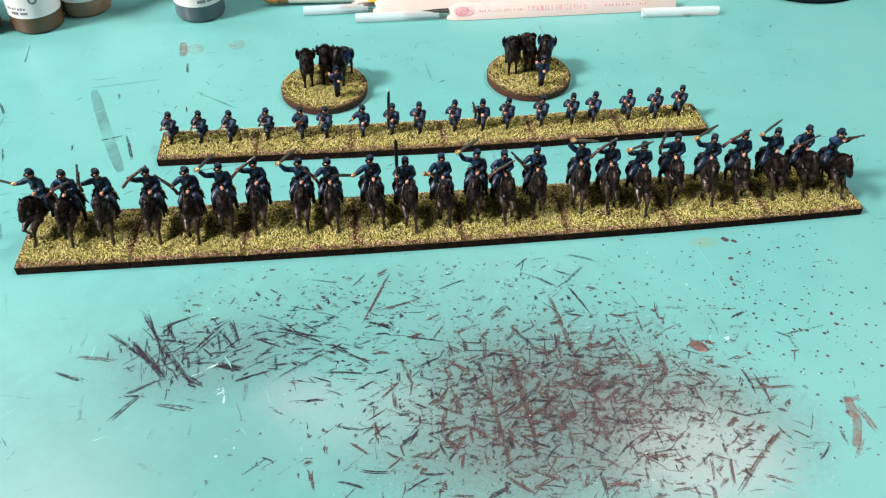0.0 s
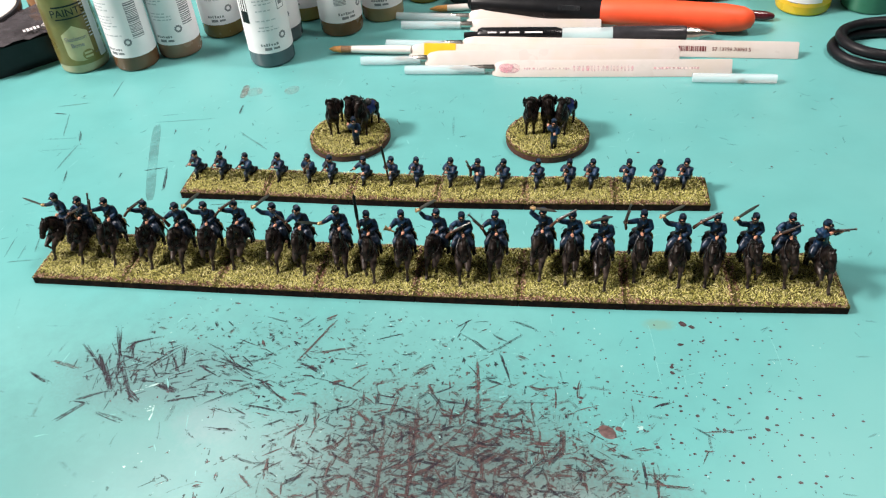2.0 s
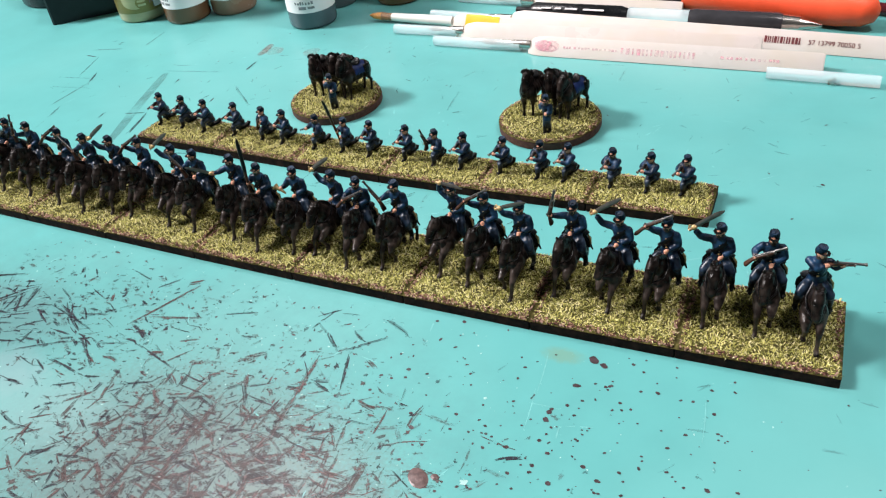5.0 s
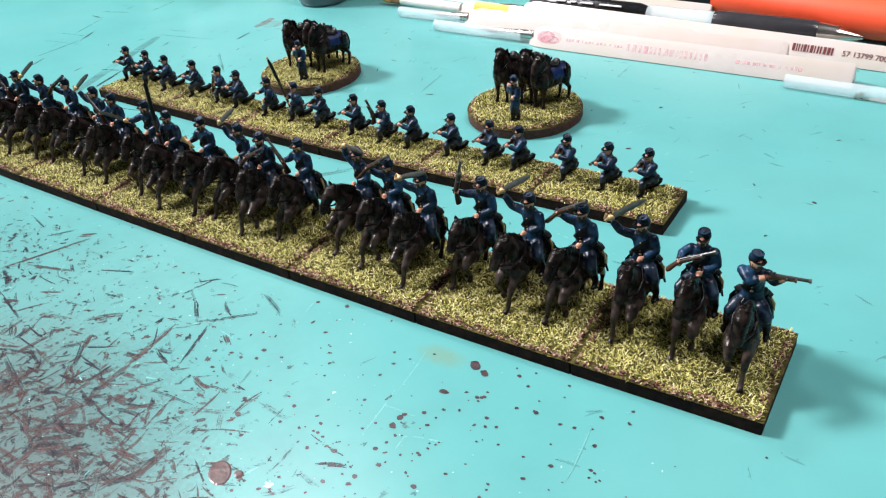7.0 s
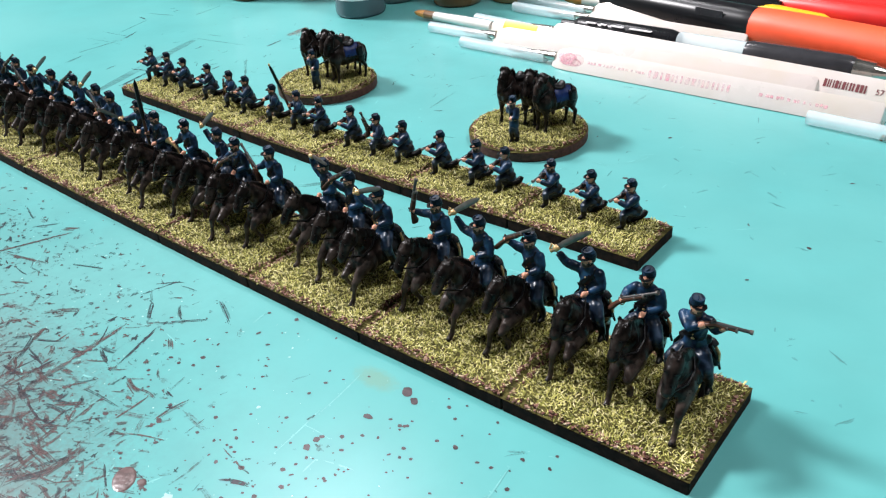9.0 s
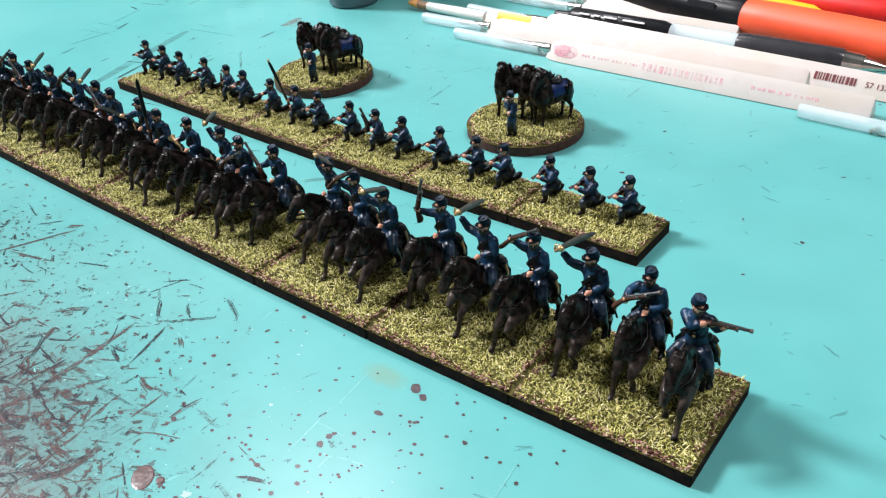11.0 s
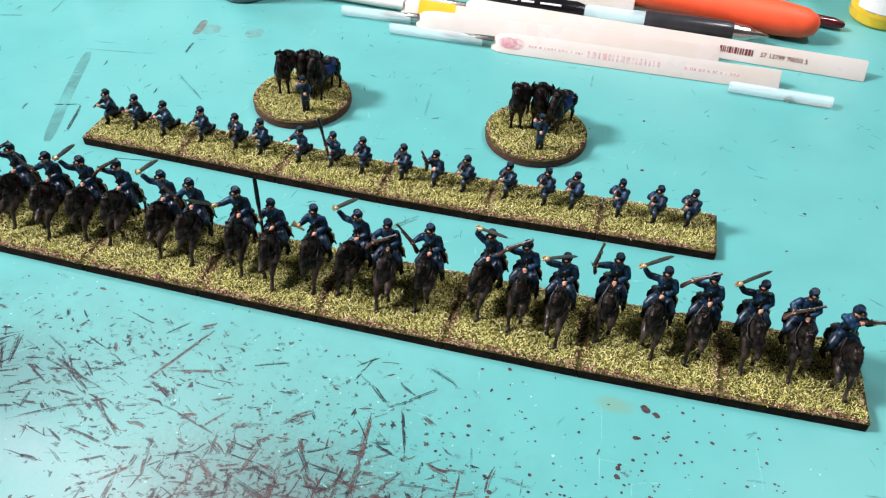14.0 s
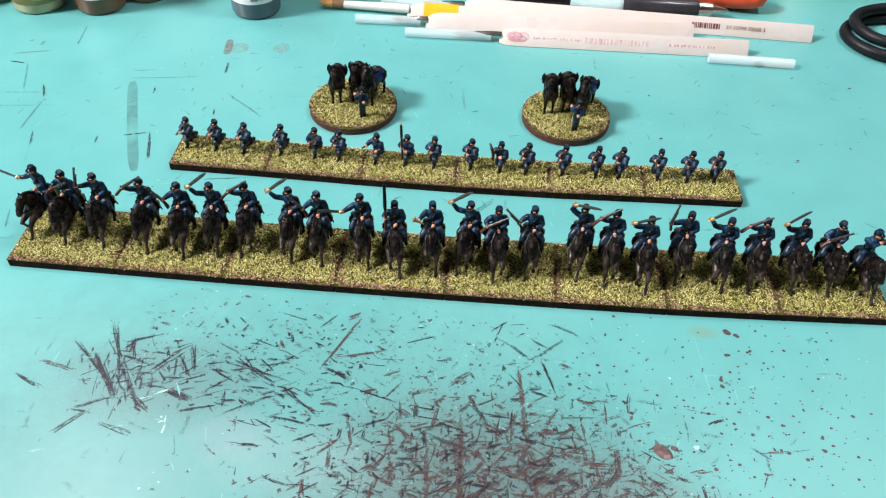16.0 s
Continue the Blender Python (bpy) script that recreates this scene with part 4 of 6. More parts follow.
def rider(mo, fine, stance, rng):
    lean = rng.uniform(-0.3, 0.3)
    for s in (-1, 1):
        mo.tube([(s * 0.9, 0.6, 13.3), (s * 2.3, -0.9, 12.7), (s * 3.35, -2.2, 11.4), (s * 3.55, -1.7, 9.4)], [1.45, 1.4, 1.2, 0.9], TROUSERS, 10)
        mo.ball((s * 3.4, -2.3, 11.2), (1.05, 1.1, 1.1), TROUSERS, 8, 6)
        mo.tube([(s * 3.5, -1.9, 10.0), (s * 3.65, -1.2, 8.0), (s * 3.7, -0.9, 6.4), (s * 3.8, -1.8, 5.9), (s * 3.9, -2.8, 5.8)], [0.95, 0.88, 0.68, 0.62, 0.4], LEATHER, 9)
        fine.tube([(s * 3.75, -1.6, 5.3), (s * 4.5, -1.5, 5.8), (s * 3.6, -1.3, 8.5)], 0.2, LEATHER, 5)
    mo.ball((0, 0.7, 13.2), (2.2, 2.0, 1.6), TROUSERS, 10, 6)
    mo.raised = fine.raised = 1.75
    mo.tube([(0, 0.7, 11.9), (0, 0.6, 13.2), (lean * 0.3, 0.5, 14.6), (lean * 0.6, 0.35, 16.2), (lean * 0.8, 0.2, 17.6), (lean, 0.15, 18.6), (lean, 0.1, 19.3), (lean, 0.0, 19.8)],
            [(2.35, 2.0), (2.05, 1.75), (1.7, 1.4), (1.95, 1.6), (2.25, 1.65), (2.3, 1.45), (1.6, 1.2), (0.9, 0.9)], COAT, 14)
    for k in range(5):  # folds of the coat
        a = rng.uniform(0, 6.28)
        mo.tube([(1.75 * math.cos(a), 0.5 + 1.35 * math.sin(a), 14.2), (1.85 * math.cos(a + 0.3), 0.4 + 1.5 * math.sin(a + 0.3), 16.0), (1.6 * math.cos(a + 0.5), 0.3 + 1.3 * math.sin(a + 0.5), 17.6)], [0.3, 0.36, 0.2], COAT, 6)
    mo.tube([(0, 0.5, 14.3), (0, 0.5, 14.85)], [(1.98, 1.66), (1.98, 1.66)], LEATHER, 14)
    fine.ball((0, -1.2, 14.6), (0.36, 0.18, 0.3), BRASS, 6, 4)
    for z in (15.6, 16.6, 17.6):
        fine.ball((lean * 0.5, -1.42, z), (0.17, 0.14, 0.17), BRASS, 6, 4)
    strap = [(lean + 1.9, -0.2, 19.0), (lean + 0.9, -1.4, 17.6), (-0.6, -1.42, 15.9), (-1.95, -0.5, 14.6)]
    mo.tube(strap, [(0.3, 0.62)] * 4, LEATHER, 6, (0, -1, 0))
    mo.tube([(-1.9, 0.9, 14.6), (-0.6, 2.0, 16.2), (1.0, 1.75, 18.0), (1.9, 0.3, 19.1)], [(0.25, 0.45)] * 4, LEATHER, 6, (0, 1, 0))
    mo.block((2.2, 1.2, 13.7), (1.0, 1.4, 1.4), LEATHER, 20, 0.25)
    fine.tube([(2.6, 1.2, 12.4), (3.7, 2.2, 9.4), (4.1, 3.6, 5.6)], [0.34, 0.32, 0.24], LEATHER, 7)
    sh_r, sh_l = (lean - 2.2, 0.1, 18.4), (lean + 2.2, 0.1, 18.4)
    reins = (rng.uniform(-0.2, 0.5), -2.7, 14.4)
    turn = {"sabre_out": -25, "diag": -15, "aim": 55, "low": -30, "sabre_up": -20}.get(stance, -5) + rng.uniform(-12, 12)
    head_and_cap(mo, fine, (lean, -0.3 if stance != "aim" else -0.6, 21.5), turn, rng.random() < 0.8, 0.94)
    if stance != "aim":
        arm(mo, sh_l, (lean + 3.1, -0.4, 15.8), reins)
    if stance == "sabre_up":
        fist = (-6.7, -1.3, 22.4 + rng.uniform(-0.4, 0.4))
        arm(mo, sh_r, (-4.7, -0.4, 19.0), fist)
        sabre(fine, fist, (0.72, 0.15, 0.66), (0.3, 0, -0.35))
    elif stance == "sabre_over":
        fist = (-3.6, -1.2, 23.6)
        arm(mo, sh_r, (-4.5, -0.3, 20.6), fist)
        sabre(fine, fist, (0.98, -0.1, 0.16), (0.0, 0, -0.4))
    elif stance == "sabre_flat":
        fist = (-5.4, -1.6, 21.2)
        arm(mo, sh_r, (-4.6, -0.4, 18.9), fist)
        sabre(fine, fist, (0.88, 0.0, 0.46), (0.2, 0, -0.4))
    elif stance == "sabre_out":
        fist = (-6.4, -2.0, 17.2)
        arm(mo, sh_r, (-4.6, -0.8, 17.2), fist)
        sabre(fine, fist, (-0.86, -0.2, 0.38), (0, 0, -0.3))
    elif stance == "upright":
        fist = (-6.0, -1.6, 18.6)
        arm(mo, sh_r, (-4.2, -0.4, 18.0), fist)
        carbine(fine, fist, (0.2, 0.1, 1), 3.0, 8.4)
    elif stance == "diag":
        fist = (-5.4, -1.6, 20.3)
        arm(mo, sh_r, (-4.0, -0.2, 18.7), fist)
        carbine(fine, fist, (0.84, 0.12, 0.56), 3.8, 8.0)
    elif stance == "across":
        fist = (-3.6, -3.0, 16.6)
        arm(mo, sh_r, (-3.9, -0.2, 16.8), fist)
        carbine(fine, fist, (0.87, -0.02, 0.50), 3.2, 8.0)
    elif stance == "low":
        fist = (-5.0, -2.0, 16.8)
        arm(mo, sh_r, (-4.0, -0.2, 16.9), fist)
        carbine(fine, fist, (-0.66, 0.05, 0.75), 3.6, 7.4)
    elif stance == "standard":
        fist = (-3.0, -1.8, 16.8)
        arm(mo, sh_r, (-3.5, 0.2, 16.4), fist)
        fine.tube([(-3.0, -1.9, 4.5), (-3.0, -1.8, 20), (-3.0, -1.2, 32)], [0.45, 0.48, 0.42], WOOD, 8)
        fine.tube([(-3.0, -1.7, 21), (-3.0, -1.6, 23), (-3.0, -1.3, 31.8), (-3.0, -1.2, 33.4)], [0.5, 0.66, 0.58, 0.05], LEATHER, 8)
    elif stance == "bugle":
        fist = (-4.8, -1.9, 15.9)
        arm(mo, sh_r, (-3.8, -0.2, 16.4), fist)
        fine.tube([(-6.6, -2.0, 16.6), (-5.8, -2.1, 16.2), (-4.4, -2.2, 15.5), (-3.0, -2.2, 14.6)], [1.2, 0.7, 0.45, 0.3], BRASS, 10)
    else:  # aim
        fist = (3.2, -1.5, 19.2)
        arm(mo, sh_r, (-0.6, -2.2, 17.6), (1.6, -1.9, 18.6))
        arm(mo, sh_l, (3.6, -0.5, 17.3), (5.0, -1.4, 18.9))
        carbine(fine, fist, (0.98, 0.02, 0.03), 3.0, 6.6)
    mo.raised = fine.raised = 0.0


def kneeling(mo, fine, stance, rng):
    """A figure kneeling on its right knee, facing -y, with a carbine."""
    mo.tube([(0.8, 0.4, 4.4), (1.0, -1.4, 4.7), (1.0, -2.9, 4.3)], [1.25, 1.2, 1.0], TROUSERS, 9)
    mo.tube([(1.0, -2.9, 4.4), (1.0, -2.9, 2.4)], [0.98, 0.82], TROUSERS, 9)
    mo.tube([(1.0, -2.9, 2.6), (1.0, -2.8, 0.8), (1.0, -3.6, 0.45), (1.0, -4.6, 0.35)], [0.85, 0.75, 0.62, 0.4], LEATHER, 9)
    mo.tube([(-0.9, 0.6, 4.2), (-1.1, 0.1, 2.4), (-1.2, -0.3, 0.9)], [1.3, 1.2, 0.95], TROUSERS, 9)
    mo.tube([(-1.2, -0.3, 0.9), (-1.2, 1.6, 0.95), (-1.2, 3.4, 0.9)], [1.0, 0.98, 0.9], LEATHER, 9)
    mo.tube([(-1.2, 2.6, 0.9), (-1.2, 4.3, 1.3), (-1.2, 4.8, 2.2)], [0.9, 0.95, 0.7], LEATHER, 9)      # boot on its toe
    mo.tube([(0, 0.6, 3.2), (0, 0.5, 4.4), (0, 0.2, 5.6), (0, -0.1, 7.2), (0, -0.3, 8.8), (0, -0.4, 9.7)],
            [(2.25, 2.05), (2.05, 1.8), (1.65, 1.4), (1.9, 1.55), (2.1, 1.4), (0.95, 0.85)], COAT, 13)
    for k in range(4):
        a = rng.uniform(0, 6.28)
        mo.tube([(1.65 * math.cos(a), 0.2 + 1.35 * math.sin(a), 5.6), (1.8 * math.cos(a + 0.3), 1.45 * math.sin(a + 0.3), 7.0), (1.6 * math.cos(a + 0.5), -0.2 + 1.2 * math.sin(a + 0.5), 8.2)], [0.28, 0.34, 0.2], COAT, 6)
    mo.tube([(0, 0.3, 5.25), (0, 0.25, 5.75)], [(1.9, 1.62), (1.9, 1.62)], LEATHER, 12)
    mo.tube([(1.7, -0.4, 9.0), (0.6, -1.75, 7.8), (-0.8, -1.55, 6.4), (-1.75, -0.3, 5.5)], [(0.24, 0.42)] * 4, LEATHER, 6, (0, -1, 0))
    mo.block((-1.2, 1.9, 5.1), (1.5, 1.0, 1.3), LEATHER, 0, 0.25)
    mo.ball((1.8, 1.0, 5.0), (0.6, 0.95, 0.95), GREY_ROLL, 9, 6)
    head_and_cap(mo, fine, (0.1, -0.5, 11.3), rng.uniform(-15, 15), rng.random() < 0.6, 0.86)
    sr, sl = (-1.9, -0.3, 8.7), (1.9, -0.3, 8.7)
    if stance == "pole":
        arm(mo, sl, (2.4, -1.6, 6.9), (0.8, -2.6, 6.4))
        arm(mo, sr, (-2.8, -1.5, 7.4), (-0.5, -3.2, 8.4))
        fine.tube([(-1.6, -1.5, 0.6), (-0.5, -3.3, 8.4), (1.6, -6.4, 20.5)], [0.4, 0.46, 0.42], WOOD, 8)
        fine.tube([(0.5, -4.8, 14.5), (1.2, -5.8, 18.5), (2.0, -7.0, 23.0), (2.3, -7.5, 24.8)], [0.48, 0.56, 0.5, 0.1], LEATHER, 8)
        fine.ball((2.25, -7.4, 24.5), (0.4, 0.4, 0.55), BRASS, 7, 5)
    elif stance == "port":
        arm(mo, sl, (2.6, -1.4, 6.8), (0.9, -2.6, 7.4))
        arm(mo, sr, (-2.9, -0.9, 6.8), (-1.3, -2.2, 6.0))
        carbine(fine, (-0.6, -2.6, 6.5), (0.62, -0.1, 0.75), 2.4, 6.6)
    elif stance == "raised":
        arm(mo, sl, (2.6, -1.4, 6.8), (0.4, -2.3, 6.6))
        arm(mo, sr, (-3.0, -0.9, 7.2), (-2.4, -2.2, 8.4))
        carbine(fine, (-2.3, -2.4, 8.2), (-0.25, -0.25, 0.95), 2.8, 5.6)
    elif stance == "point":
        arm(mo, sl, (2.6, -1.2, 6.8), (1.0, -2.6, 5.9))
        arm(mo, sr, (-3.2, -1.2, 7.6), (-3.4, -3.0, 7.0))
        fine.tube([(-3.4, -2.6, 6.8), (-3.5, -3.6, 7.2), (-3.6, -5.2, 7.3)], [0.36, 0.34, 0.26], STEEL, 7)
    else:
        arm(mo, sr, (-2.9, -1.0, 7.1), (-0.9, -2.0, 8.3))
        arm(mo, sl, (1.8, -2.5, 7.0), (-0.1, -4.4, 8.1))
        carbine(fine, (-0.8, -2.1, 8.7), (0.10, -0.99, -0.22 + rng.uniform(-0.06, 0.06)), 2.0, 4.0)


def holder(mo, fine, rng):
    """A standing figure that holds reins, facing -y."""
    for s in (-1, 1):
        mo.tube([(s * 0.6, 0.3, 6.4), (s * 0.7, -0.1 + s * 0.4, 3.6), (s * 0.7, 0.2 + s * 0.6, 1.8)], [1.05, 0.85, 0.72], TROUSERS, 9)
        mo.tube([(s * 0.7, 0.2 + s * 0.6, 3.4), (s * 0.7, 0.3 + s * 0.6, 0.6), (s * 0.8, -0.9 + s * 0.6, 0.3)], [0.84, 0.72, 0.5], LEATHER, 9)
    mo.tube([(0, 0.3, 5.2), (0, 0.2, 6.6), (0, 0.1, 8.0), (0, -0.1, 9.6), (0, -0.2, 10.7), (0, -0.2, 11.4)],
            [(1.75, 1.7), (1.6, 1.5), (1.4, 1.25), (1.65, 1.45), (1.75, 1.35), (0.85, 0.85)], COAT, 12)
    mo.tube([(0, 0.2, 7.4), (0, 0.2, 7.9)], [(1.6, 1.45), (1.6, 1.45)], LEATHER, 12)
    mo.tube([(1.5, -0.4, 11.0), (0.4, -1.6, 9.6), (-1.4, -0.6, 7.8)], [(0.22, 0.38)] * 3, LEATHER, 6, (0, -1, 0))
    head_and_cap(mo, fine, (0, -0.3, 12.9), rng.uniform(-20, 20), True, 0.88)
    arm(mo, (-1.6, -0.1, 10.6), (-2.4, 0.2, 9.4), (-3.0, 0.9, 11.0))
    arm(mo, (1.6, -0.1, 10.6), (2.1, -0.8, 8.7), (0.7, -1.8, 8.2))
    fine.tube([(-3.0, 0.9, 11.0), (-3.8, 3.4, 11.8), (-4.2, 6.0, 11.4)], 0.2, LEATHER, 5)
    fine.tube([(0.7, -1.8, 8.2), (3.2, 1.6, 9.8), (4.2, 6.0, 10.6)], 0.2, LEATHER, 5)


# ---- turf ----
def turf(wide, deep, count, seed, round_base=False, height=3.2):
    """Uneven earth with short flattened blades and, at the rim, brown grit; the base's front edge lies at y = 0."""
    rng = random.Random(seed)
    ground, blades = Mould(), Mould()
    nx, ny = 24, max(10, int(24 * deep / wide))

    def rise(x, y):
        h = 0.55 + 0.5 * noise.noise((x * 0.22 + seed, y * 0.22, 0)) + 0.3 * noise.noise((x * 0.7, y * 0.7, seed))
        edge = (wide / 2 - math.hypot(x - wide / 2, y - deep / 2)) if round_base else min(x, wide - x, y, deep - y)
        return height + max(0.02, h) * min(1, max(0, edge) / 1.4)

    verts, faces = [], []
    if round_base:
        for i in range(10):
            rr = wide / 2 * (i + 0.15) / 9.15
            for a in range(40):
                x, y = wide / 2 + rr * math.cos(2 * math.pi * a / 40), deep / 2 + rr * math.sin(2 * math.pi * a / 40)
                verts.append((x, y, rise(x, y)))
        for i in range(9):
            for a in range(40):
                b = (a + 1) % 40
                faces.append((i * 40 + a, i * 40 + b, i * 40 + 40 + b, i * 40 + 40 + a)[::-1])
        faces.append(tuple(range(40)))
    else:
        for j in range(ny + 1):
            for i in range(nx + 1):
                x, y = wide * i / nx, deep * j / ny
                verts.append((x, y, rise(x, y)))
        faces = [(j * (nx + 1) + i, j * (nx + 1) + i + 1, (j + 1) * (nx + 1) + i + 1, (j + 1) * (nx + 1) + i) for j in range(ny) for i in range(nx)]
    ground.add(verts, faces, SOIL)
    for k in range(count):
        if round_base:
            rr, w = wide / 2 * math.sqrt(rng.random()) * 0.97, rng.uniform(0, 2 * math.pi)
            x, y = wide / 2 + rr * math.cos(w), deep / 2 + rr * math.sin(w)
            edge = wide / 2 - rr
        else:
            x, y = rng.uniform(0.3, wide - 0.3), rng.uniform(0.3, deep - 0.3)
            edge = min(x, wide - x, y, deep - y)
        if not round_base and min(x, wide - x) < 0.85 and rng.random() < 0.9:
            continue   # bare earth along the joints
        z = rise(x, y)
        if rng.random() < 0.85 * (1 - edge / 2.4) + 0.35 * noise.noise((x * 0.25 + seed, y * 0.25, 3.0)) - 0.02:
            s = rng.uniform(0.2, 0.45)
            blades.block((x, y, z + s * 0.3), (s * 1.5, s, s), GRIT, rng.uniform(0, 180))
            continue
        a, length, width = rng.uniform(0, 2 * math.pi), rng.uniform(0.6, 1.45), rng.uniform(0.10, 0.21)
        lift = rng.uniform(0.1, 0.9)
        cx, cy = math.cos(a), math.sin(a)
        p = Vector((x, y, z - 0.12))
        q = p + Vector((cx * length * 0.55, cy * length * 0.55, lift * 0.75))
        e = p + Vector((cx * length, cy * length, lift * rng.uniform(0.6, 1.2)))
        s = Vector((-cy, cx, rng.uniform(-0.4, 0.4))) * width * 0.5
        blades.add([p - s, p + s, q - s * 1.2, q + s * 1.2, e], [(0, 1, 3, 2), (2, 3, 4)], TURF)
    return ground, blades


def plinth_block(wide, deep, seed, height=3.2):
    mo = Mould()
    mo.block((wide / 2, deep / 2, height / 2), (wide - 0.12, deep - 0.1, height), PLINTH, 0, 0.3)
    return mo


# ---- the front line: eight bases of three mounted figurines ----
CAV_X = (0.2, 40.6, 81.2, 121.8, 161.6, 201.4, 241.2, 280.9)
CAV_END = (*CAV_X[1:], 320.6)
CAV_Y = (0.2, -0.6, -1.4, -2.0, -2.3, -2.4, -2.2, -1.3, 0.0)
CAV_HEADS = ((8.2, 19.0, 31.0), (48.4, 62.4, 74.2), (86.8, 103.1, 113.7), (129.1, 141.7, 155.6), (169.2, 178.8, 191.9), (210.0, 221.0, 232.5), (246.9, 260.9, 273.7), (287.1, 299.8, 311.2))
CAV_DEPTH = ((23.8, 22.0, 21.5), (20.4, 19.4, 20.4), (21.7, 20.6, 19.4), (19.6, 17.0, 18.0), (19.2, 17.6, 18.9), (21.4, 19.6, 17.4), (21.3, 19.4, 20.2), (21.0, 21.4, 18.4))
CAV_TURN = (-17, -6, 5, 3, 3, 5, 1, -1, 2, 10, 6, 2, -12, 6, -2, -12, -3, -3, -4, -8, -8, 2, 4, 6)
CAV_STANCES = (("sabre_out", "across", "upright"), ("diag", "low", "sabre_up"), ("diag", "sabre_up", "low"), ("sabre_out", "standard", "bugle"),
               ("sabre_up", "across", "low"), ("sabre_over", "diag", "sabre_flat"), ("upright", "sabre_up", "diag"), ("sabre_up", "across", "aim"))
WORDS = {"sabre_out": "with sabre held out", "across": "with carbine across the chest", "upright": "with carbine held upright", "diag": "with carbine over the shoulder", "low": "with carbine held low",
         "sabre_up": "with raised sabre", "sabre_over": "with sabre over the cap", "sabre_flat": "with levelled sabre", "standard": "with a tall furled standard", "bugle": "with a brass bugle", "aim": "aiming a carbine sideways"}
for b in range(8):
    lie = math.atan2(CAV_Y[b + 1] - CAV_Y[b], CAV_END[b] - CAV_X[b])
    base = thing("cavalry_base", "brown flocked base with three dark painted mounted figurines", "miniature base", "cavalry bases in the front line", CAV_X[b], CAV_Y[b], 0,
                 math.degrees(lie))
    wide = CAV_END[b] - CAV_X[b]
    part("plinth", plinth_block(wide, 30, b), base)
    ground, blades = turf(wide, 29.9, 9000, 100 + b)
    part("earth", ground, base)
    part("static_grass", blades, base, "yellow-green static grass", 0, "stuff")
    for k in range(3):
        rng = random.Random(1000 + b * 3 + k)
        mo, fine = Mould(), Mould()
        horse(mo, fine, False, rng)
        rider(mo, fine, CAV_STANCES[b][k], rng)
        part("mounted_figurine", cast(mo, fine, "mounted_figurine", 0.28), base, "navy-coated trooper on a dark horse " + WORDS[CAV_STANCES[b][k]], 50,
             at=Matrix.Rotation(-lie, 4, "Z") @ pose((CAV_HEADS[b][k] - CAV_X[b]) * MM, (CAV_DEPTH[b][k] - CAV_Y[b]) * MM, 3.75 * MM, 0, 0, CAV_TURN[b * 3 + k]) @ Matrix.Diagonal((1.06, 1.0, 1.0, 1)))

# ---- the second line: six bases of three kneeling figurines ----
INF_X = (42.2, 82.7, 122.4, 161.6, 200.3, 239.2)
INF_END = (*INF_X[1:], 278.6)
INF_Y = (60.0, 59.0, 57.6, 56.8, 57.0, 58.0, 58.8)
INF_HEADS = ((47.6, 59.9, 72.5), (87.5, 101.8, 112.1), (128.1, 140.8, 152.1), (167.8, 179.8, 191.2), (206.5, 219.9, 229.9), (245.0, 257.8, 269.2))
for b in range(6):
    base = thing("infantry_base", "brown flocked base with three blue painted kneeling figurines", "miniature base", "infantry bases in the second line", INF_X[b], INF_Y[b], 0,
                 math.degrees(math.atan2(INF_Y[b + 1] - INF_Y[b], INF_END[b] - INF_X[b])))
    wide = INF_END[b] - INF_X[b]
    part("plinth", plinth_block(wide, 20, b), base)
    ground, blades = turf(wide, 19.9, 5400, 200 + b)
    part("earth", ground, base)
    part("static_grass", blades, base, "yellow-green static grass", 0, "stuff")
    for k in range(3):
        rng = random.Random(2000 + b * 3 + k)
        stance = {(2, 0): "point", (2, 1): "pole", (3, 1): "raised", (1, 1): "port"}.get((b, k), "aim")
        mo, fine = Mould(), Mould()
        kneeling(mo, fine, stance, rng)
        words = {"point": "kneeling officer figurine with a pistol", "pole": "kneeling figurine with a tall furled standard"}.get(stance, "kneeling blue-coated figurine with a carbine")
        part("kneeling_figurine", cast(mo, fine, "kneeling_figurine", 0.26), base, words, 50, at=pose((INF_HEADS[b][k] - INF_X[b]) * MM, (13.9 + rng.uniform(-0.5, 0.5)) * MM, 3.9 * MM, 0, 0, -26 + rng.uniform(-8, 8)) @ Matrix.Diagonal((1.08, 1.08, 1, 1)))

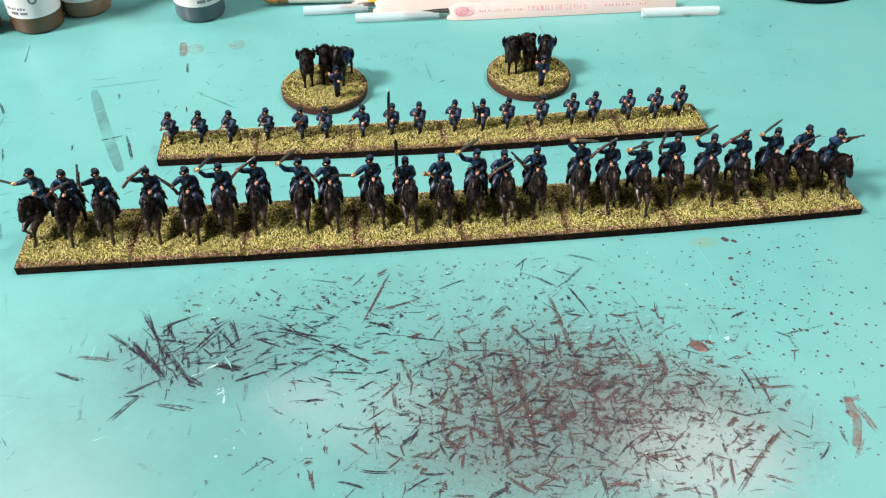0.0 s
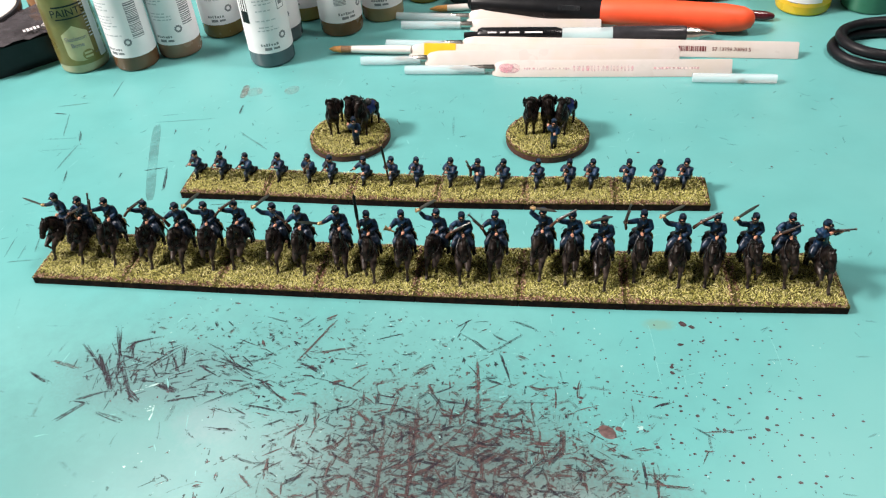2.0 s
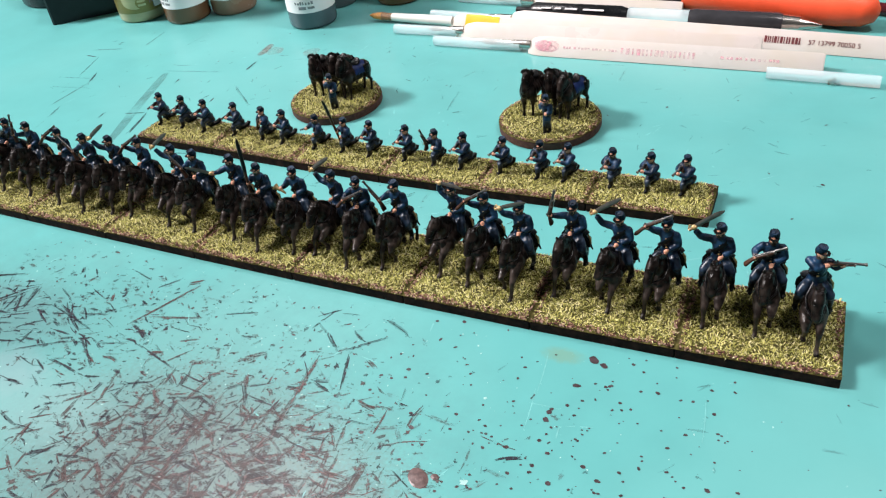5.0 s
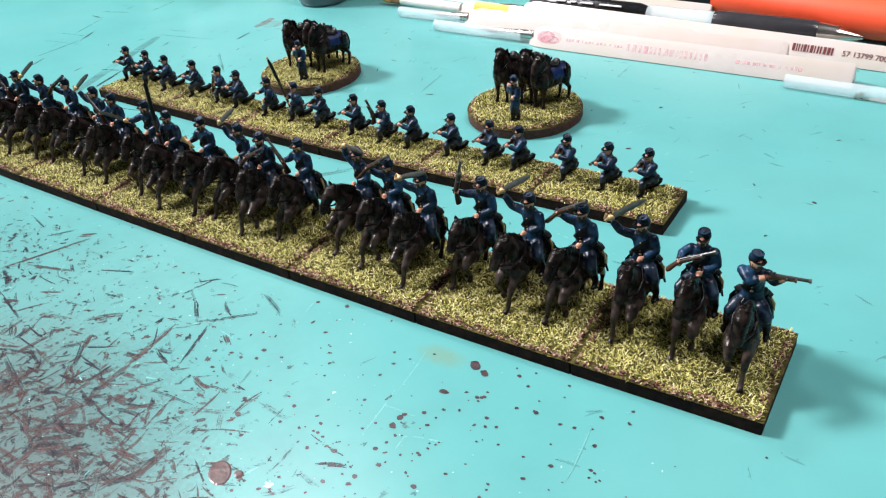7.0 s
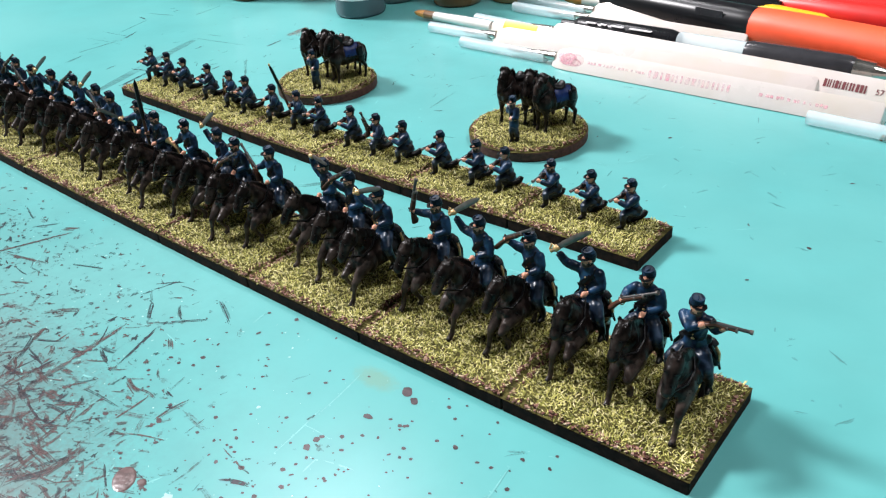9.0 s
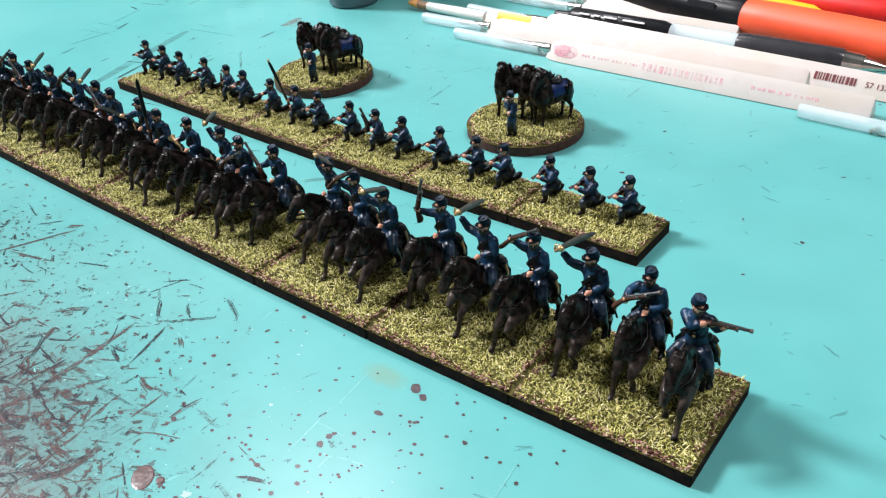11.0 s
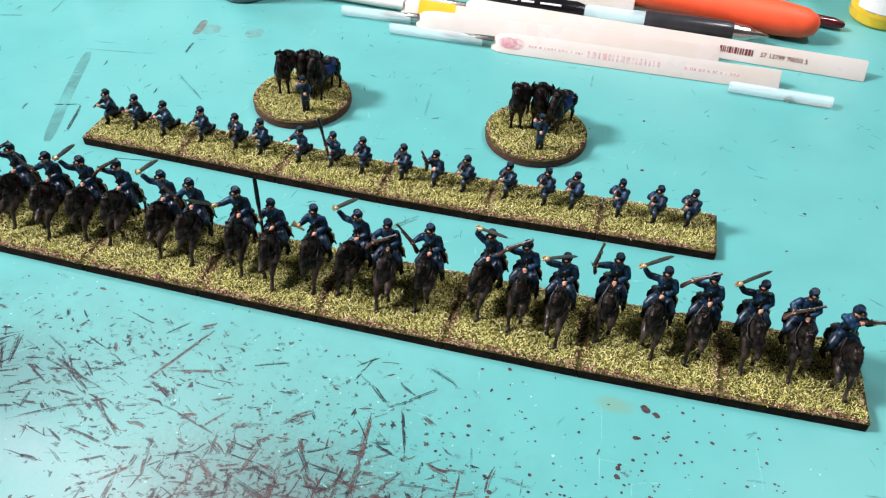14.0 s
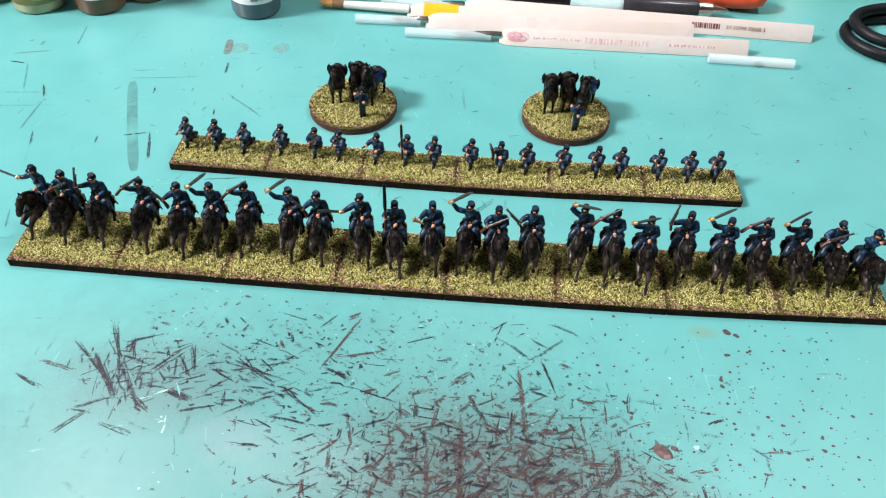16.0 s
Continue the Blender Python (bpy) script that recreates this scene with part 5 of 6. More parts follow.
# ---- the two round bases with held horses ----
HELD = (((-7.4, 4.6, 3), (1.6, 7.4, 0), (9.4, 4.6, -20)), ((-7.8, 5.2, -4), (-0.2, 7.4, 2), (8.4, 4.8, -20)))   # place and turn of each horse
for b, (cx, cy) in enumerate(((112.0, 110.6), (208.8, 112.0))):
    base = thing("horse_holder_base", "round flocked base with three held dark horse figurines", "miniature base", "round bases behind the lines", cx - 20, cy - 20, 0)
    mo = Mould()
    mo.lathe((20, 20, 0), [(19.6, 0), (19.9, 0.3), (19.9, 2.9), (19.6, 3.2)], RIM, 48)
    part("plinth", mo, base, "red-brown painted rim")
    ground, blades = turf(39.8, 39.8, 7200, 300 + b, True)
    part("earth", ground, base)
    part("static_grass", blades, base, "yellow-green static grass", 0, "stuff")
    for k, (x, y, turn) in enumerate(HELD[b]):
        rng = random.Random(3000 + b * 4 + k)
        mo, fine = Mould(), Mould()
        horse(mo, fine, True, rng, k == 2)
        part("horse_figurine", cast(mo, fine, "horse_figurine", 0.3), base, "dark brown saddled standing horse figurine", 50,
             at=pose((20 + x) * MM, (20 + y) * MM, 3.75 * MM, 0, 0, turn) @ Matrix.Diagonal((1.08, 0.9, 1.12, 1)))
    mo, fine = Mould(), Mould()
    holder(mo, fine, random.Random(3100 + b))
    part("horse_holder_figurine", cast(mo, fine, "horse_holder_figurine", 0.26), base, "standing blue-coated figurine holding reins", 50,
         at=pose((20 + (6.0, 3.2)[b]) * MM, (20 - (10.8, 12.6)[b]) * MM, 3.75 * MM, 0, 0, (10, -10)[b]) @ Matrix.Diagonal((0.98, 1.0, 1.06, 1)))


# ---- paint bottles ----
def print_lines(mo, rng, r, a0, a1, z0, z1, step=1.5):
    """Rows of print too small to read, as bars."""
    z = z1
    while z > z0:
        if rng.random() < 0.8:
            a = a0 + rng.choice((0, 0, 4))
            stop = a1 - rng.choice((0, 3, 14, 26))
            while a < stop:
                w = rng.uniform(5, 15)
                mo.curved(r, a, min(a + w, stop), z - step * 0.34, z, PALE_INK, 0.05, 3)
                a += w + rng.uniform(2, 4)
        z -= step


def ring_mark(mo, r, a, z, size, mat):
    """A small printed ring on an upright cylinder."""
    for k in range(10):
        w = 2 * math.pi * k / 10
        da, dz = math.degrees(size * math.cos(w) / r), size * math.sin(w)
        mo.curved(r, a + da - 2.4, a + da + 2.4, z + dz - 0.55, z + dz + 0.55, mat, 0.05, 1)


def wrapped_words(words, size, r, angle, z, mat):
    """Lettering bent round an upright cylinder; the angle is that of its middle."""
    curve = bpy.data.curves.new("words", "FONT")
    curve.body, curve.size, curve.align_x, curve.extrude = words, size, "CENTER", 0.03
    flat = new("words_source", curve)
    bpy.context.view_layer.update()
    me = bpy.data.meshes.new_from_object(flat.evaluated_get(bpy.context.evaluated_depsgraph_get()))
    bpy.data.objects.remove(flat)
    for v in me.vertices:
        w = radians(angle) + v.co.x / r - math.pi / 2
        out = r + 0.06 + v.co.z
        v.co = (out * math.cos(w) * MM, out * math.sin(w) * MM, (z + v.co.y) * MM)
    me.materials.clear()
    me.materials.append(mat)
    return me


def paint_bottle(x, y, turn, paint_col, label_word, seed, r=12.8, low=9.0, tall=52.0, label_mat=None, barcode=20, text_at=-40):
    rng = random.Random(seed)
    paint = material("bottle_" + label_word.split()[0], paint_col, 0.25, vary=0.08, scale=120)
    ob = thing("paint_bottle", label_word + " dropper bottle of paint with a printed label", "paint bottle", "paint bottles behind the lines", x, y, 0, turn)
    mo = Mould()
    mo.lathe((0, 0, 0), [(r - 2.2, 0.5), (r - 1.6, 0.0), (r - 0.5, 0.5), (r, 1.8), (r, tall), (r - 1.2, tall + 3), (7.5, tall + 8), (7.0, tall + 10)], paint)
    part("body", mo, ob, smooth=45)
    mo = Mould()
    mo.lathe((0, 0, 0), [(r + 0.02, low), (r + 0.14, low + 0.05), (r + 0.14, tall - 2.05), (r + 0.02, tall - 2)], label_mat or PAPER, 48)
    wrap = part("label", mo, ob)
    mo = Mould()
    mo.lathe((0, 0, 0), [(7.6, tall + 9.2), (7.6, tall + 19), (5.0, tall + 20), (3.6, tall + 32), (2.0, tall + 33)], WHITE_PLASTIC)
    part("cap", mo, ob)
    mo = Mould()
    print_lines(mo, rng, r + 0.15, text_at - 30, text_at + 24, low + 14, tall - 6, 1.9)
    part("print_block", mo, wrap, "small grey print", 0, "stuff")
    if barcode is not None:
        mo = Mould()
        z = low + 11
        while z < low + 32:
            h = rng.choice((0.4, 0.6, 0.9))
            mo.curved(r + 0.15, barcode, barcode + 32, z, z + h, INK, 0.05, 4)
            z += h + rng.choice((0.4, 0.6))
        part("barcode", mo, wrap, "black striped code", 0, "stuff")
    mo = Mould()   # a boxed mark in thin lines
    a, z = text_at + (30 if barcode is None else -62), low + 24
    for a0, a1, z0, z1 in ((a, a + 24, z, z + 0.4), (a, a + 24, z + 9, z + 9.4), (a, a + 2, z, z + 9), (a + 22, a + 24, z, z + 9), (a + 6, a + 18, z + 2.5, z + 6.5)):
        mo.curved(r + 0.16, a0, a1, z0, z1, INK, 0.05, 3)
    part("boxed_mark", mo, wrap, "boxed grey mark", 0, "stuff")
    mo = Mould()
    ring_mark(mo, r + 0.15, text_at + (30 if barcode is None else 34), low + 9.5, 1.7, INK)
    part("ring_mark", mo, wrap, "small printed ring", 0, "stuff")
    mo = Mould()
    for k in range(7):
        mo.curved(r + 0.15, text_at - 30 + k * 6.5, text_at - 30 + k * 6.5 + rng.uniform(3.0, 5.2), low + 4.6, low + 4.6 + rng.uniform(1.0, 1.7), INK, 0.05, 2)
    part("bold_line", mo, wrap, "line of bold dark print", 0, "stuff")
    mo = Mould()
    mo.curved(r + 0.15, text_at - 22, text_at - 4, low + 2.0, low + 3.6, INK, 0.05, 3)
    mo.curved(r + 0.15, text_at, text_at + 16, low + 2.2, low + 3.4, INK, 0.05, 3)
    part("print_line", mo, wrap, smooth=0)
    return ob


GOLD = material("olive_gold_label", (0.23, 0.19, 0.06), 0.3, metal=0.3, vary=0.3, scale=40, second=(0.09, 0.075, 0.022), second_scale=45)
gold = paint_bottle(-66.6, 189, 35, (0.46, 0.40, 0.24), "olive-gold", 1, 13.8, 5.5, 52, GOLD, None, 60)
PANEL = material("pale_yellow_panel", (0.50, 0.47, 0.26), 0.4, vary=0.12, scale=150)
mo = Mould()
n = 40   # a shield with a pointed top and a rounded foot
verts, faces = [], []
for k in range(n + 1):
    u = k / n * 2 - 1
    w = radians(-4 + u * 31)
    for rr in (13.83, 13.97):
        for z in (12.5 - 4.5 * math.sqrt(max(0.0, 1 - u * u)), 29.5 - 5.0 * abs(u)):
            verts.append((rr * math.sin(w), -rr * math.cos(w), z))
for k in range(n):
    a, b = 4 * k, 4 * k + 4
    faces += [(a + 2, b + 2, b + 3, a + 3), (a + 3, b + 3, b + 1, a + 1), (a, b, b + 2, a + 2)]
mo.add(verts, faces + [(0, 2, 3, 1), (4 * n, 4 * n + 1, 4 * n + 3, 4 * n + 2)], PANEL)
panel = part("name_panel", mo, gold, "pale yellow name panel", 0)
part("colour_words", wrapped_words("Skeleton", 3.6, 14.05, -5, 20.6, INK), panel, "dark lettering")
part("colour_words", wrapped_words("Bone", 3.6, 14.05, -5, 16.6, INK), panel, "dark lettering")
mo = Mould()
for k in range(20):
    u = (k + 0.5) / 20 * 2 - 1
    mo.curved(14.05, 12 + u * 14 - 0.72, 12 + u * 14 + 0.72, 11 - 3.2 * math.sqrt(1 - u * u), 11 + 3.2 * math.sqrt(1 - u * u), GOLD, 0.05, 1)
for z in (9.4, 11.6):
    mo.curved(14.12, 3, 21, z, z + 1.2, PANEL, 0.05, 4)
part("oval_badge", mo, panel, "small olive oval badge", 0)
mo = Mould()
mo.curved(13.97, -34, 34, 40.5, 41.4, BLACK_PLASTIC, 0.06, 8)
mo.curved(13.97, -34, 34, 33.5, 34.2, BLACK_PLASTIC, 0.06, 8)
part("emblem", mo, gold, "dark lines above and below the word", 0)
part("maker_word", wrapped_words("PAINTS", 6.0, 13.99, -2, 35.4, BLACK_PLASTIC), gold, "dark lettering on gold")
mo = Mould()
mo.curved(13.97, 40, 62, 7, 50, PAPER, 0.06, 4)
part("side_panel", mo, gold, "white side panel with fine print", 0)
paint_bottle(-34.2, 190.5, 25, (0.165, 0.078, 0.038), "dark brown", 2, barcode=12, text_at=-38)
paint_bottle(-13, 206, 20, (0.31, 0.175, 0.115), "dusty pink-brown", 3, barcode=28, text_at=-20)
paint_bottle(6.2, 231.5, 15, (0.20, 0.12, 0.035), "ochre brown", 4, barcode=None, text_at=0)
grey = paint_bottle(47.8, 195, 12, (0.10, 0.125, 0.145), "blue-grey", 5, barcode=None, text_at=15)
mo = Mould()
mo.curved(12.96, -58, -32, 27, 48, BLACK_PLASTIC, 0.05, 4)
for k in range(3):
    mo.curved(13.02, -54 + k * 8, -50 + k * 8, 34, 45, PAPER, 0.05, 2)
part("emblem", mo, grey, "black emblem block with white shapes", 0)
paint_bottle(45.5, 222.5, 10, (0.10, 0.11, 0.12), "dark grey", 12, barcode=None, text_at=0)
paint_bottle(54.5, 253.5, 10, (0.38, 0.27, 0.09), "dull yellow", 6, barcode=10, text_at=-30)
paint_bottle(81, 232.5, 10, (0.18, 0.085, 0.035), "red-brown", 7, barcode=-8, text_at=30)
paint_bottle(104 - 1, 251.5, 8, (0.36, 0.24, 0.12), "pale tan", 8, barcode=None, text_at=5)
paint_bottle(126, 277.5, 5, (0.28, 0.17, 0.03), "golden ochre", 9, barcode=None, text_at=0)
lemon = paint_bottle(352.5, 256.5, -20, (0.72, 0.46, 0.02), "bright yellow", 10, 15.2, 5.5, 58, YELLOW, None, 0)
mo = Mould()
mo.curved(15.36, -42, 46, 8, 52, PAPER, 0.08, 12)
panel = part("white_panel", mo, lemon, "white printed panel", 0)
mo = Mould()
print_lines(mo, random.Random(77), 15.45, -32, 36, 14, 48, 2.6)
part("print_block", mo, panel, "small grey print", 0, "stuff")
paint_bottle(389, 257.5, -22, (0.035, 0.17, 0.10), "green and blue", 11, 15.2, 44, 58, material("blue_label", (0.02, 0.10, 0.35), 0.35, vary=0.4, scale=60), None, 0)


# ---- brushes and pens ----
def rod_frame(a, b):
    """A pose at a (mm) whose x axis points to b."""
    d = Vector(b) - Vector(a)
    return Matrix.Translation(Vector(a) * MM) @ Vector((1, 0, 0)).rotation_difference(d.normalized()).to_matrix().to_4x4(), d.length


def triangle_rod(mo, stations, mat):
    """A rod along x with a rounded triangular section that lies on a flat side; stations: (x, height)."""
    verts, faces, n = [], [], 9
    for x, h in stations:
        for k in range(3):
            w = math.pi / 2 + 2 * math.pi * k / 3
            for d in (-0.25, 0, 0.25):
                q = w + d
                rr = h * (0.60 if d == 0 else 0.478)
                verts.append((x, rr * math.cos(q), h / 3 + rr * math.sin(q)))
    for i in range(len(stations) - 1):
        for a in range(n):
            b = (a + 1) % n
            faces.append((i * n + a, i * n + b, (i + 1) * n + b, (i + 1) * n + a))
    faces += [tuple(reversed(range(n))), tuple(range((len(stations) - 1) * n, len(stations) * n))]
    mo.add(verts, faces, mat)


def triangle_brush(tip, end, label, tube=38.0, bristle=8.0, ferrule=14.0, print_mat=None, print_from=0.25, size=8.6, band=None, numerals=""):
    place, length = rod_frame((*tip, 0), (*end, 0))
    ob = new("paint_brush")
    ob.matrix_basis = place
    tagged(ob, label, "paint brush", "brushes lying behind the lines")
    first = tube * 0.55 + bristle + ferrule if tube else bristle + ferrule
    start = first - ferrule
    mo = Mould()
    triangle_rod(mo, [(first, size * 0.5), (first + 3, size * 0.85), (first + 8, size), (length - 0.8, size), (length, size * 0.93)], CREAM)
    handle = part("handle", mo, ob, "cream lacquered three-sided handle", 30)
    mo = Mould()
    mid = size * 0.4
    mo.tube([(start, 0, mid), (start + ferrule * 0.5, 0, mid), (start + ferrule * 0.55, 0, mid), (start + ferrule + 1, 0, mid)], [1.2, 1.6, 1.8, 1.9] if not band else [2.0, 2.3, 2.4, 2.4], FERRULE if not band else WHITE_PLASTIC, 12, (0, 1, 0))
    part("ferrule", mo, ob, "polished metal ferrule" if not band else "white ferrule")
    mo = Mould()
    mo.tube([(start - bristle, 0, mid), (start - bristle * 0.6, 0, mid), (start + 0.5, 0, mid)], [0.2, 1.2, 1.1] if not band else [0.5, 2.0, 2.0], BRISTLE, 10, (0, 1, 0))
    if band:
        mo.tube([(start - bristle - 2.5, 0, mid), (start - bristle, 0, mid), (start - bristle * 0.55, 0, mid)], [0.3, 1.5, 2.1], BRISTLE_TIP, 10, (0, 1, 0))
    part("bristles", mo, ob, "brown bristles" if not band else "brown bristles with an orange tip")
    if tube:
        mo = Mould()
        mo.tube([(0, 0, 2.45), (tube, 0, 2.45)], [2.35, 2.35], CLEAR, 14, (0, 1, 0))
        part("cap_tube", mo, ob, "milky clear protective tube")
    if band:
        mo = Mould()
        triangle_rod(mo, [(first + 9, size + 0.25), (first + 27, size + 0.25)], YELLOW)
        part("band", mo, handle, "yellow band")
    if print_mat:
        # print on the side that faces the front
        slope = Matrix.Translation((0, -size * 0.29 * MM * 1.02, size * 0.5 * MM)) @ Matrix.Rotation(radians(60), 4, "X")
        rng = random.Random(int(length))
        x0 = first + (length - first) * print_from
        mo = Mould()
        x, run = x0, 15 if numerals else 32
        while x < x0 + run:
            w = rng.choice((0.4, 0.6, 1.0)) * (1 if numerals else 1.7)
            mo.block((x + w / 2, 0, 0.12), (w, 2.7, 0.06), print_mat)
            x += w + rng.choice((0.4, 0.6)) * (1 if numerals else 1.9)
        part("barcode", mo, handle, "striped code", 0, "stuff", slope)
        if numerals:
            curve = bpy.data.curves.new("numerals", "FONT")
            curve.body, curve.size, curve.extrude = numerals, 2.75 * MM, 0.00002
            flat = new("numerals_source", curve)
            bpy.context.view_layer.update()
            me = bpy.data.meshes.new_from_object(flat.evaluated_get(bpy.context.evaluated_depsgraph_get()))
            bpy.data.objects.remove(flat)
            me.materials.clear()
            me.materials.append(print_mat)
            part("numerals", me, handle, at=slope @ pose((x0 + 17.5) * MM, -1.0 * MM, 0.13 * MM))
        else:
            mo = Mould()
            for dx, dy, rx, ry in ((-1.5, 0.3, 4.6, 2.4), (2.6, 0.2, 3.6, 2.5), (0.4, -0.8, 4.8, 1.7)):
                mo.ball((first + 9 + dx, dy, 0.05), (rx, ry, 0.15), print_mat, 14, 4)
            part("emblem", mo, handle, "worn pink blotted emblem", 0, at=slope)
            for start_x, run, h in ((first + 17, 25, 0.9), (first + 85, 23, 1.1)):
                mo, x = Mould(), start_x
                while x < start_x + run:
                    w = rng.uniform(0.7, 1.3)
                    mo.block((x + w / 2, rng.uniform(-0.1, 0.1), 0.12), (w, h, 0.06), print_mat)
                    x += w + rng.choice((0.3, 0.35, 1.1))
                part("print_line", mo, handle, "", 0, "stuff", slope)
    return ob


triangle_brush((129, 176), (302, 177), "cream three-sided paint brush with worn pink print", 44, 8, 16, print_mat=PINK, print_from=0.345)
triangle_brush((102, 186.5), (276.5, 190), "cream three-sided paint brush in a clear tube", 34, 8, 10)
triangle_brush((113, 207), (338.5, 195.5), "cream three-sided paint brush with a dark striped code", 40, print_mat=MAROON_INK, print_from=0.66, numerals="57 13799 70050 5")
triangle_brush((83, 199.5), (239, 194.5), "cream paint brush with brown bristles and yellow band", 0, 11, 34, band=True, size=7.6)
triangle_brush((113, 243), (246, 233), "cream paint brush in a clear tube", 40, size=8.6)
triangle_brush((118, 231), (236, 227), "cream paint brush with metal ferrule in a clear tube", 36, size=7.4)
triangle_brush((281.5, 167.6), (323, 166.4), "short cream brush stub inside a clear tube", 41.5, 1, 1, size=1.2)


def round_rod(name, a, b, label, category, pieces, z=3.0):
    """A straight tool of round section; pieces: (part name, material, [(place along it in mm, radius)])."""
    place, _ = rod_frame((*a, z), (*b, z))
    ob = new(name)
    ob.matrix_basis = place
    tagged(ob, label, category)
    for pname, mat, stations in pieces:
        mo = Mould()
        mo.tube([(x, 0, 0) for x, _ in stations], [rr for _, rr in stations], mat, 18, (0, 1, 0))
        part(pname, mo, ob, smooth=40)
    return ob


pen = round_rod("gel_pen", (158, 212), (297, 212), "black gel pen with clear barrel and metal tip", "pen", (
    ("button", BLACK_PLASTIC, [(0, 1.8), (5, 2.0), (8, 2.0)]), ("clip_barrel", BLACK_PLASTIC, [(8, 3.4), (10, 4.4), (52, 4.4), (56, 3.4)]),
    ("clear_barrel", CLEAR, [(56, 4.0), (84, 4.0)]), ("grip", SMOKE, [(84, 4.4), (86, 4.8), (122, 4.8), (124, 4.2)]),
    ("collar", FERRULE, [(124, 4.2), (131, 3.6)]), ("tip", FERRULE, [(131, 3.0), (138, 1.2), (140, 0.4)])), 4.8)
mo = Mould()
for k, (x, w) in enumerate(((14, 5), (21, 3), (26, 6), (35, 10))):
    mo.block((x + w / 2, -3.2, 3.3), (w, 1.8, 0.3), PAPER)
part("lettering", mo, pen, "white lettering bars", 0, "stuff")
knife = round_rod("hobby_knife", (157, 247), (315, 222), "orange-handled hobby knife with a black sleeve", "knife", (
    ("sleeve", BLACK_PLASTIC, [(0, 2.0), (3, 5.5), (12, 6.8), (76, 7.4), (82, 7.2), (86, 6.0)]),
    ("handle", ORANGE, [(70, 5.0), (74, 7.0), (90, 7.7), (120, 8.0), (148, 7.8), (158, 6.8), (163, 4.5), (164.5, 1.5)])), 8.4)
mo = Mould()
mo.block((62, -6.6, 3.6), (13, 0.4, 3.2), SMOKE)
part("plate", mo, knife, "small grey plate", 0)
round_rod("thin_brush", (236, 254), (334, 236.5), "slim brush with a maroon lacquered handle", "paint brush", (("handle", MAROON, [(0, 2.4), (40, 2.9), (94, 2.6), (98, 1.6), (99, 0.6)]),), 3.0)
round_rod("round_brush", (132, 252.5), (172, 256.5), "brush with orange bristles and a white ferrule", "paint brush", (
    ("bristles", BRISTLE_TIP, [(0, 0.3), (5, 1.8), (11, 2.0)]), ("ferrule", WHITE_PLASTIC, [(11, 2.0), (38, 2.2)])), 2.4)
round_rod("yellow_handle", (176, 276), (262, 257), "yellow plastic tool handle", "tool handle", (("grip", YELLOW, [(0, 3), (4, 4.4), (80, 4.4), (87, 2)]),), 4.6)
round_rod("black_marker", (142, 266), (230, 267), "black plastic marker pen lying on the bench", "marker", (("barrel", BLACK_PLASTIC, [(0, 2.5), (4, 5.5), (86, 5.5), (92, 4)]),), 5.6)
round_rod("dark_tool", (215, 306), (330, 312), "dark grey cylindrical tool", "tool", (("barrel", BLACK_PLASTIC, [(0, 8), (3, 9), (110, 9), (115, 7)]),), 9.2)

# ---- red-handled cutters ----
cutters = thing("side_cutters", "red-handled side cutters lying closed", "cutters")
for k, off in enumerate((0.0, 13.0)):
    mo = Mould()
    pts = [(222, 274 + off * 0.3, 6), (245, 270 + off * 0.7, 7), (275, 266.5 + off, 7), (300, 265.5 + off * 1.1, 7), (318, 268 + off, 7)]
    mo.tube(pts, [(4.0, 4.5), (5.2, 5.6), (5.6, 6.2), (5.4, 6.0), (2.5, 3.0)], RED, 14, (0, 1, 0))
    part("grip", mo, cutters, "red plastic grip", 40)
mo = Mould()
mo.tube([(190, 278, 5), (205, 277, 5.5), (224, 276, 5)], [(2, 2), (6, 4), (5, 3.5)], STEEL, 12, (0, 1, 0))
part("jaws", mo, cutters, "dark steel jaws")

